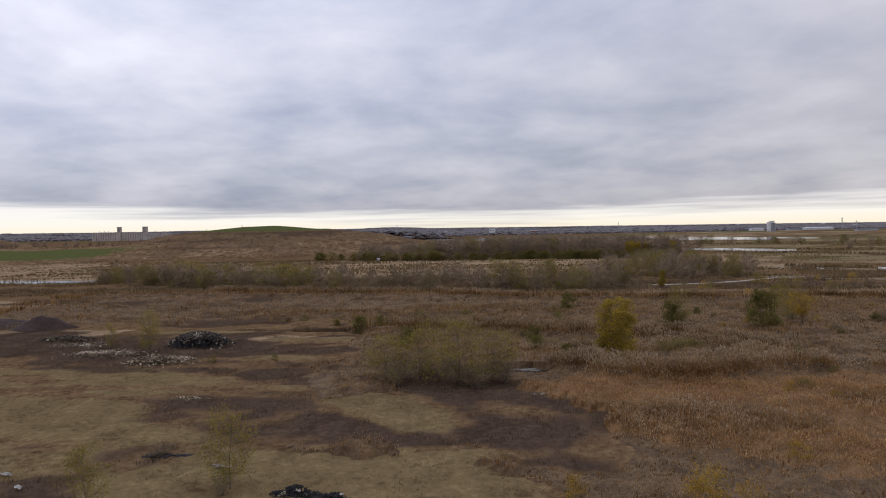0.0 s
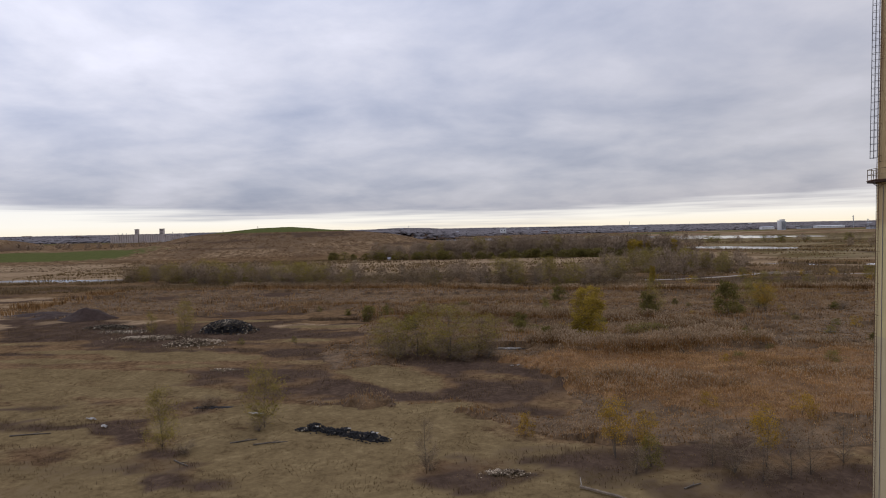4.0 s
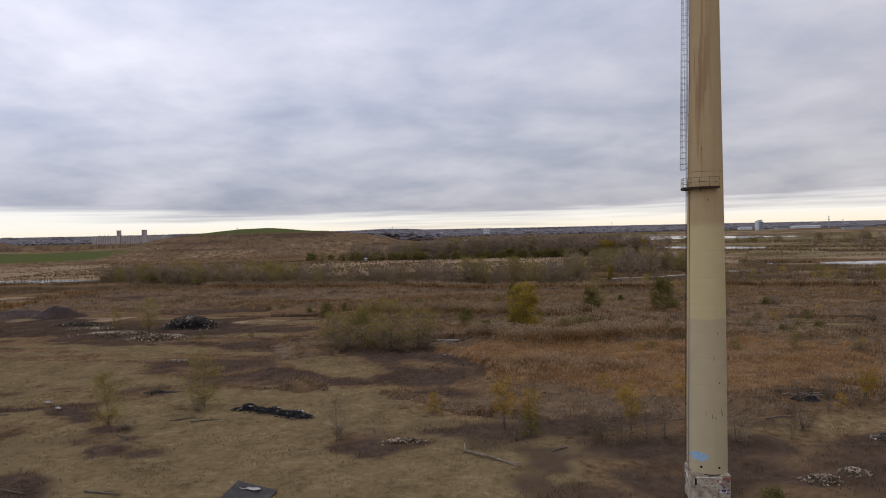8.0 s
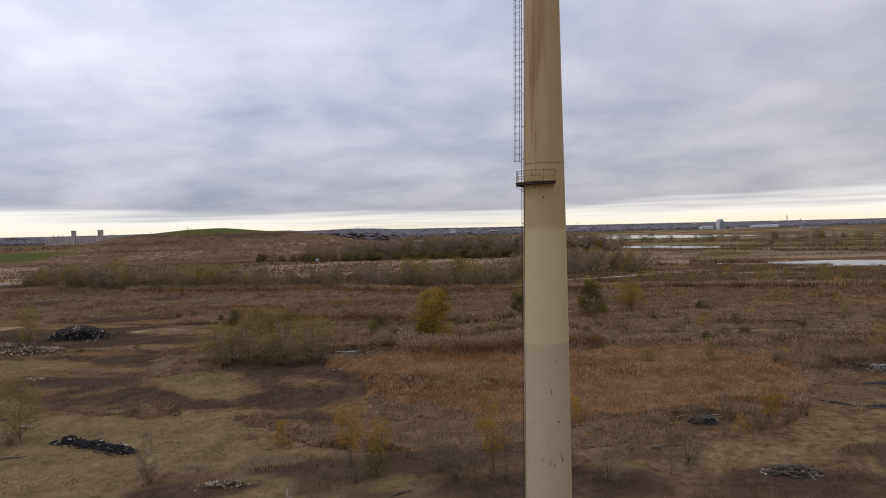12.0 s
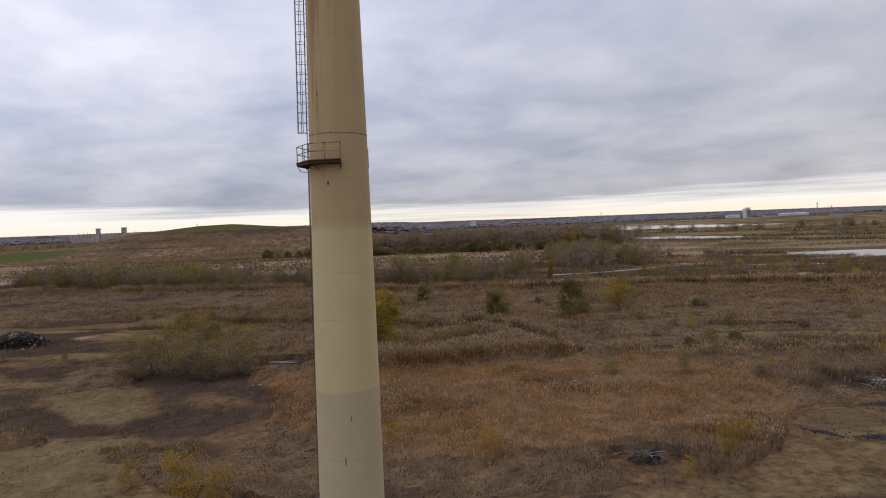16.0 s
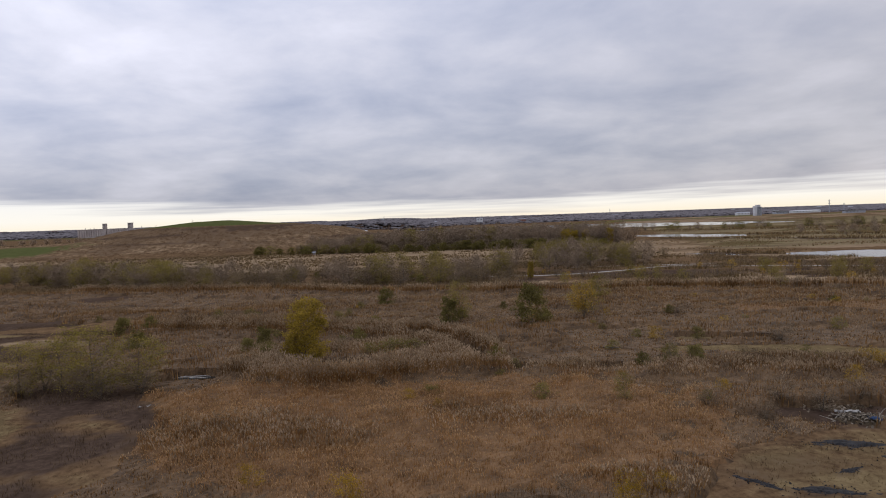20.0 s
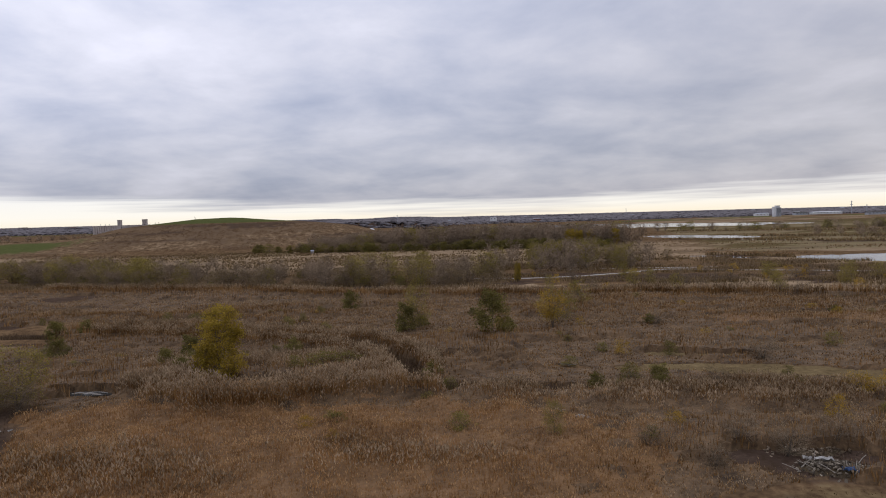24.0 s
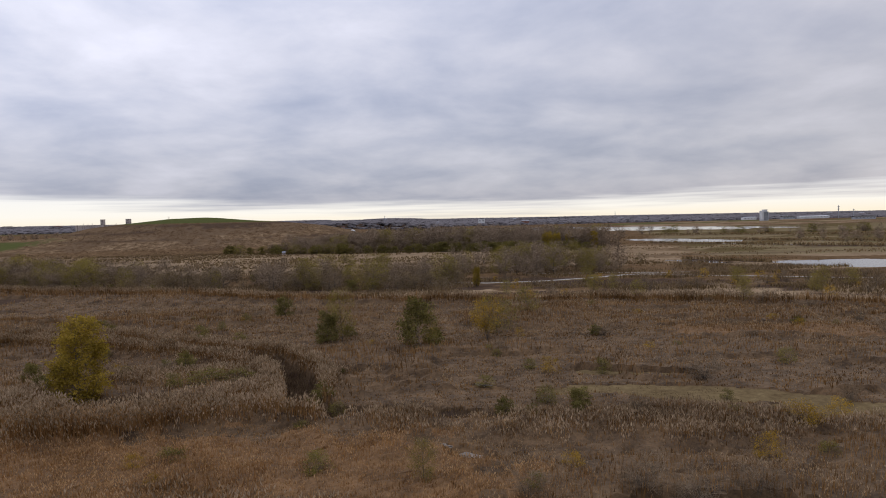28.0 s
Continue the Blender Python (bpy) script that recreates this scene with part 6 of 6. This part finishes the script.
    tagged(part("twig_litter", shards_mesh("twig_litter", nrng, 160, 9, 5, 0.9, 0.35, RUBBLE, 0.3), None, ob), kind="stuff")
    ob.scale = (0.78, 0.78, 0.78)
    # dark woodpile under bare shrubs
    ob = thing("timber_pile", spot(79.8, 79.2), "dark low pile of old timber with pale weathered poles on top", "timber pile", turn=-12)
    part("heap_body", heap_mesh("heap_body", nrng, 7.2, 3.6, 2.2, CHAR, 0.8, 5), None, ob)
    for k in range(22):
        t, l = rng.gauss(0.1, 0.5), rng.uniform(1.8, 4.8)
        c = Vector((rng.gauss(0, 1.3), rng.gauss(-0.2, 0.6), rng.uniform(1.0, 2.0)))
        d = Vector((math.cos(t), math.sin(t), rng.uniform(-0.12, 0.12))) * l / 2
        stick(ob, c - d, c + d, rng.uniform(0.06, 0.11), DEADWOOD if k % 3 else BARK, rng, "pole")
    ob.scale = (0.74, 0.74, 0.66)
    # collapsed roofing panel
    ob = thing("roofing_panel", spot(-6.8, 47.8, 0.45), "fallen dark roofing panel with a torn pale edge", "panel", turn=-20)
    bm = bmesh.new()
    box(bm, (4.6, 3.0, 0.22), (0, 0, 0.50), (13, 7, 0), 0.04)
    part("panel", bm, DARKROOF, ob)
    bm = bmesh.new()
    sheet(bm, rng, (2.6, 0.55), (-0.5, 0.7, 0.82), 0.12)
    part("torn_edge", bm, PALE, ob)
    for k in range(5):
        stick(ob, (-3.4 + k * 0.5, 1.6, 0.2), (-1.6 + k, 2.4, 0.25), 0.07, BARK, rng, "batten")
    ob.scale = (1.2, 1.2, 1.2)
    # dumped litter: pale sheets and blue tarpaulin
    ob = thing("dumped_litter", spot(131, 104.5), "dumped heap of rags, pale sheets and a blue tarpaulin", "litter", turn=-10)
    part("heap_body", heap_mesh("heap_body", nrng, 9, 5, 0.8, EARTH, 0.9, 5), None, ob)
    tagged(part("rubble_cover", shards_mesh("rubble_cover", nrng, 300, 10, 6, 0.8, 0.27, RUBBLE), None, ob), kind="stuff")
    for size, at, mat in (((2.0, 0.7), (-0.8, 1.0, 0.85), PALE), ((1.0, 0.7), (-2.4, 1.6, 0.75), PALE), ((1.3, 0.8), (1.0, -1.2, 0.65), BLUE), ((0.7, 0.6), (2.2, -1.7, 0.45), BLUE)):
        bm = bmesh.new()
        sheet(bm, rng, size, at, 0.45)
        part("sheet", bm, mat, ob)
    for k in range(9):
        c = Vector((rng.uniform(-4.5, 4), rng.uniform(-2, 2), 0.5))
        t = rng.uniform(0, 3)
        stick(ob, c, c + Vector((math.cos(t) * 2, math.sin(t) * 2, 0.5)), 0.06, DEADWOOD, rng, "board")
    # pale scraps lying apart
    for x, y, l, w, label in ((-28.8, 96, 3.4, 0.9, "crumpled white plastic sheet lying in weeds"), (19.3, 126.2, 0.8, 0.6, "small white scrap lying in dark weeds"), (20.8, 126.6, 0.6, 0.5, "small white scrap lying in dark weeds"),
                              (106.5, 125.4, 4.2, 1.6, "weathered pale boards lying among reeds"), (110.8, 159.2, 3.6, 1.0, "pale bare patch of boards among reeds"), (-57, 95, 3.0, 0.5, "crumpled pale sheet lying in dry grass"),
                              (-52, 90, 2.0, 0.8, "crumpled white scrap lying in dry grass"), (103.5, 129, 3.4, 0.7, "weathered pale boards lying among reeds"), (183, 187, 3.4, 0.8, "pale scrap lying among reeds")):
        ob = thing("pale_scrap", spot(x, y, -0.12), label, "litter", "pale scraps", turn=-25)
        for k in range(3):
            bm = bmesh.new()
            sheet(bm, rng, (l * rng.uniform(0.4, 0.7), w * rng.uniform(0.3, 0.6)), (rng.uniform(-l, l) * 0.25, rng.uniform(-w, w) * 0.4, 0.1 + 0.05 * k), 0.25, 4)
            part("sheet", bm, DEADWOOD if "boards" in label else PALE, ob)
    # flooded hollow with pale poles
    ob = thing("flooded_hollow", spot(20, 148, -0.25), "small dark puddle with pale poles lying across it", "puddle", turn=-8)
    bm = bmesh.new()
    bmesh.ops.create_circle(bm, cap_ends=True, segments=28, radius=1.0, matrix=Matrix.Diagonal((6.0, 1.7, 1, 1)))
    part("puddle", bm, WATER, ob)
    for k in range(9):
        x0 = rng.uniform(-4.8, 2.2)
        y0 = rng.uniform(-1.1, 1.1)
        stick(ob, (x0, y0, 0.06), (x0 + rng.uniform(2, 4), y0 + rng.uniform(-0.7, 0.2), 0.1), 0.08, PALE if k % 2 else DEADWOOD, rng, "pole")


build_heaps()


# ---------------------------------------------------------------- far buildings
def block(name, parent, size, at, mat, label="", bevel=0.0):
    bm = bmesh.new()
    box(bm, size, (at[0], at[1], at[2] + size[2] / 2), (0, 0, 0), bevel)
    return part(name, bm, mat, parent, label)


def build_grain_elevator():
    z0 = 14.0
    ob = thing("grain_elevator", (-1015, 2280, z0), "long pale concrete grain elevator with two square towers behind the hill", "grain elevator")
    # rows of round bins, flush in one wall
    for x0, x1, top in ((-127, -44, 27), (-26, 40, 26.5), (60, 127, 23)):
        x = x0
        while x < x1:
            bm = bmesh.new()
            tube(bm, (x + 4, 0, 0), (x + 4, 0, top), 4.4, sides=14)
            part("bin", bm, CONCRETE, ob, smooth=False)
            x += 8.2
        block("gallery", ob, (x1 - x0 + 2, 7, 2.6), ((x0 + x1) / 2, 0, top), CONCRETE)
    for x, w in ((-33, 11), (55, 14)):
        tower = block("tower", ob, (w, 12, 46.5), (x, 0, 0), CONCRETE, "square concrete head tower")
        block("parapet", tower, (w + 1.4, 13.4, 1.4), (x, 0, 46.5), CONCRETE)
        for z in (30, 35, 40, 44):
            for k in (-1, 0, 1):
                block("window", tower, (1.5, 0.5, 2.0), (x + k * w * 0.28, -6.1, z), GLASS)
    for x in (-100, -84, -70, 92):
        bm = bmesh.new()
        tube(bm, (x, 0, 29), (x, 0, 35), 0.7, sides=6)
        part("vent_pipe", bm, GREYWALL, ob)
    for x in range(-120, 125, 12):
        block("window", ob, (3, 0.4, 1.2), (x, -3.7, 28.0), GLASS)


def house(x, y, l, w, h, wall, roof, label, name="far_house", category="building", ridge=2.5, base=None):
    z = ground_z(x, y) if base is None else base
    ob = thing(name, (x, y, z), label, category, "far buildings", turn=(x * 7) % 20 - 10)
    block("wall", ob, (l, w, h + 2), (0, 0, -2), wall)
    bm = bmesh.new()
    vs = [bm.verts.new(p) for p in ((-l / 2 - 0.4, -w / 2 - 0.4, h), (l / 2 + 0.4, -w / 2 - 0.4, h), (l / 2 + 0.4, w / 2 + 0.4, h), (-l / 2 - 0.4, w / 2 + 0.4, h), (-l / 2 - 0.4, 0, h + ridge), (l / 2 + 0.4, 0, h + ridge))]
    for f in ((0, 1, 5, 4), (2, 3, 4, 5), (0, 4, 3), (1, 2, 5), (0, 3, 2, 1)):
        bm.faces.new([vs[i] for i in f])
    part("roof", bm, roof, ob)
    n = max(2, int(l / 9))
    for k in range(n):
        block("window", ob, (l / n * 0.35, 0.3, h * 0.28), ((k + 0.5) * l / n - l / 2, -w / 2 - 0.1, h * 0.4), GLASS)
    return ob


def mast(x, y, base, top, r, label):
    ob = thing("radio_mast", (x, y, base), label, "mast", "far masts")
    bm = bmesh.new()
    tube(bm, (0, 0, 0), (0, 0, top - base), r, r * 0.5, 6)
    part("pole", bm, GREYWALL, ob)
    for k in (0.7, 0.9):
        bm = bmesh.new()
        tube(bm, (-r * 2, 0, (top - base) * k), (r * 2, 0, (top - base) * k), r * 0.5, sides=4)
        part("cross_arm", bm, GREYWALL, ob)


def build_far():
    build_grain_elevator()
    rng = random.Random(77)
    # tall block with a glazed head beyond the lake
    z = 6.0
    ob = thing("tower_block", (1100, 2000, z), "pale grey tower block with a narrower flat-roofed head", "building", "far buildings")
    body = block("wall", ob, (15, 13, 27), (0, 0, 0), GREYWALL)
    block("head", ob, (11, 11, 5.5), (-1.2, 0, 27), WHITE)
    block("roof", ob, (12, 12, 0.8), (-1.2, 0, 32.5), GREYWALL)
    block("wing", ob, (6, 14, 30), (-10, 1, 0), WHITE)
    for k in range(7):
        for x in (-4.5, -1.5, 1.5, 4.5):
            block("window", body, (1.7, 0.4, 1.8), (x, -6.6, 3 + k * 3.4), GLASS)
    house(1055, 2010, 38, 20, 5, WHITE, GREYWALL, "low white shed beside a tower block", "far_shed", "shed", base=11)
    house(1252, 2010, 84, 26, 4.5, WHITE, WHITE, "long white flat warehouse beyond the lake", "warehouse", "warehouse", 1.5, base=11)
    house(1185, 2030, 40, 18, 5, GREYWALL, DARKROOF, "low grey shed beyond the lake", "far_shed", "shed", base=10)
    house(1395, 1990, 60, 20, 5, GREYWALL, DARKROOF, "low grey shed beyond the lake", "far_shed", "shed", base=5)
    house(272, 2500, 24, 18, 13, WHITE, GREYWALL, "pale square block among far woods", "far_block", "building", 1.0, base=18)
    mast(1324.6, 2000, 8, 47, 1.6, "thin dark chimney mast on the skyline")
    mast(1371, 2000, 6, 35, 1.4, "pale slender water-tower mast on the skyline")
    mast(-95.5, 2500, 24, 52, 1.1, "thin radio mast above far woods")
    mast(920, 3000, 24, 52, 1.0, "thin radio mast above far woods")
    # storage domes and shed behind the hill's foot
    for x, r in ((-51.5, 6.6), (-35, 7.2)):
        ob = thing("storage_dome", (x, 1100, 10.0), "white domed storage tent behind the woods", "dome", "storage domes")
        bm = bmesh.new()
        bmesh.ops.create_uvsphere(bm, u_segments=20, v_segments=10, radius=1.0, matrix=Matrix.Diagonal((r, r, r * 1.2, 1)))
        part("dome", bm, WHITE, ob, smooth=True)
        bm = bmesh.new()
        tube(bm, (0, 0, -10), (0, 0, 1.0), r * 1.02, sides=20)
        part("ring_wall", bm, GREYWALL, ob)
    house(-46, 672, 2.6, 2.4, 2.4, CONCRETE, GREYWALL, "small white hut at the edge of the woods", "hut", "hut", 1.0)
    house(165, 648, 5, 4, 2.6, BRICK, BRICK, "small red-brown hut among trees", "hut", "hut", 1.5)
    for k in range(16):
        y = rng.uniform(2600, 3900)
        x = rng.uniform(-0.12, 0.70) * y
        z = ground_z(x, y)
        if z < 3:
            continue
        l = rng.uniform(10, 30)
        house(x, y, l, rng.uniform(8, 14), rng.uniform(5, 9), rng.choice([WHITE, GREYWALL, BRICK, GREYWALL, BRICK, GREYWALL]), rng.choice([DARKROOF, DARKROOF, GREYWALL]), "far town building among leafless woods", "far_building", "building", rng.uniform(1, 3))
    for k in range(10):
        y = rng.uniform(2800, 4000)
        x = rng.uniform(-0.70, -0.42) * y
        house(x, y, rng.uniform(20, 60), 14, rng.uniform(6, 9), rng.choice([GREYWALL, BRICK]), DARKROOF, "far low shed on the skyline", "far_building", "building", 1.5)
    # green hedge line and dark trees at the hill's western foot
    for k in range(26):
        x = -640 + k * 11 + rng.uniform(-4, 4)
        plant("poplar", x, 985 + rng.uniform(-15, 20), rng.uniform(6, 10), rng.randrange(3), "tree line west of the hill", 1.6)
    for x, y, h in ((-285, 868, 3.0), (-240, 876, 3.5), (-305, 872, 2.5)):
        plant("bare", x, y, h, 0, "small trees on the hill", 1.0)


build_far()
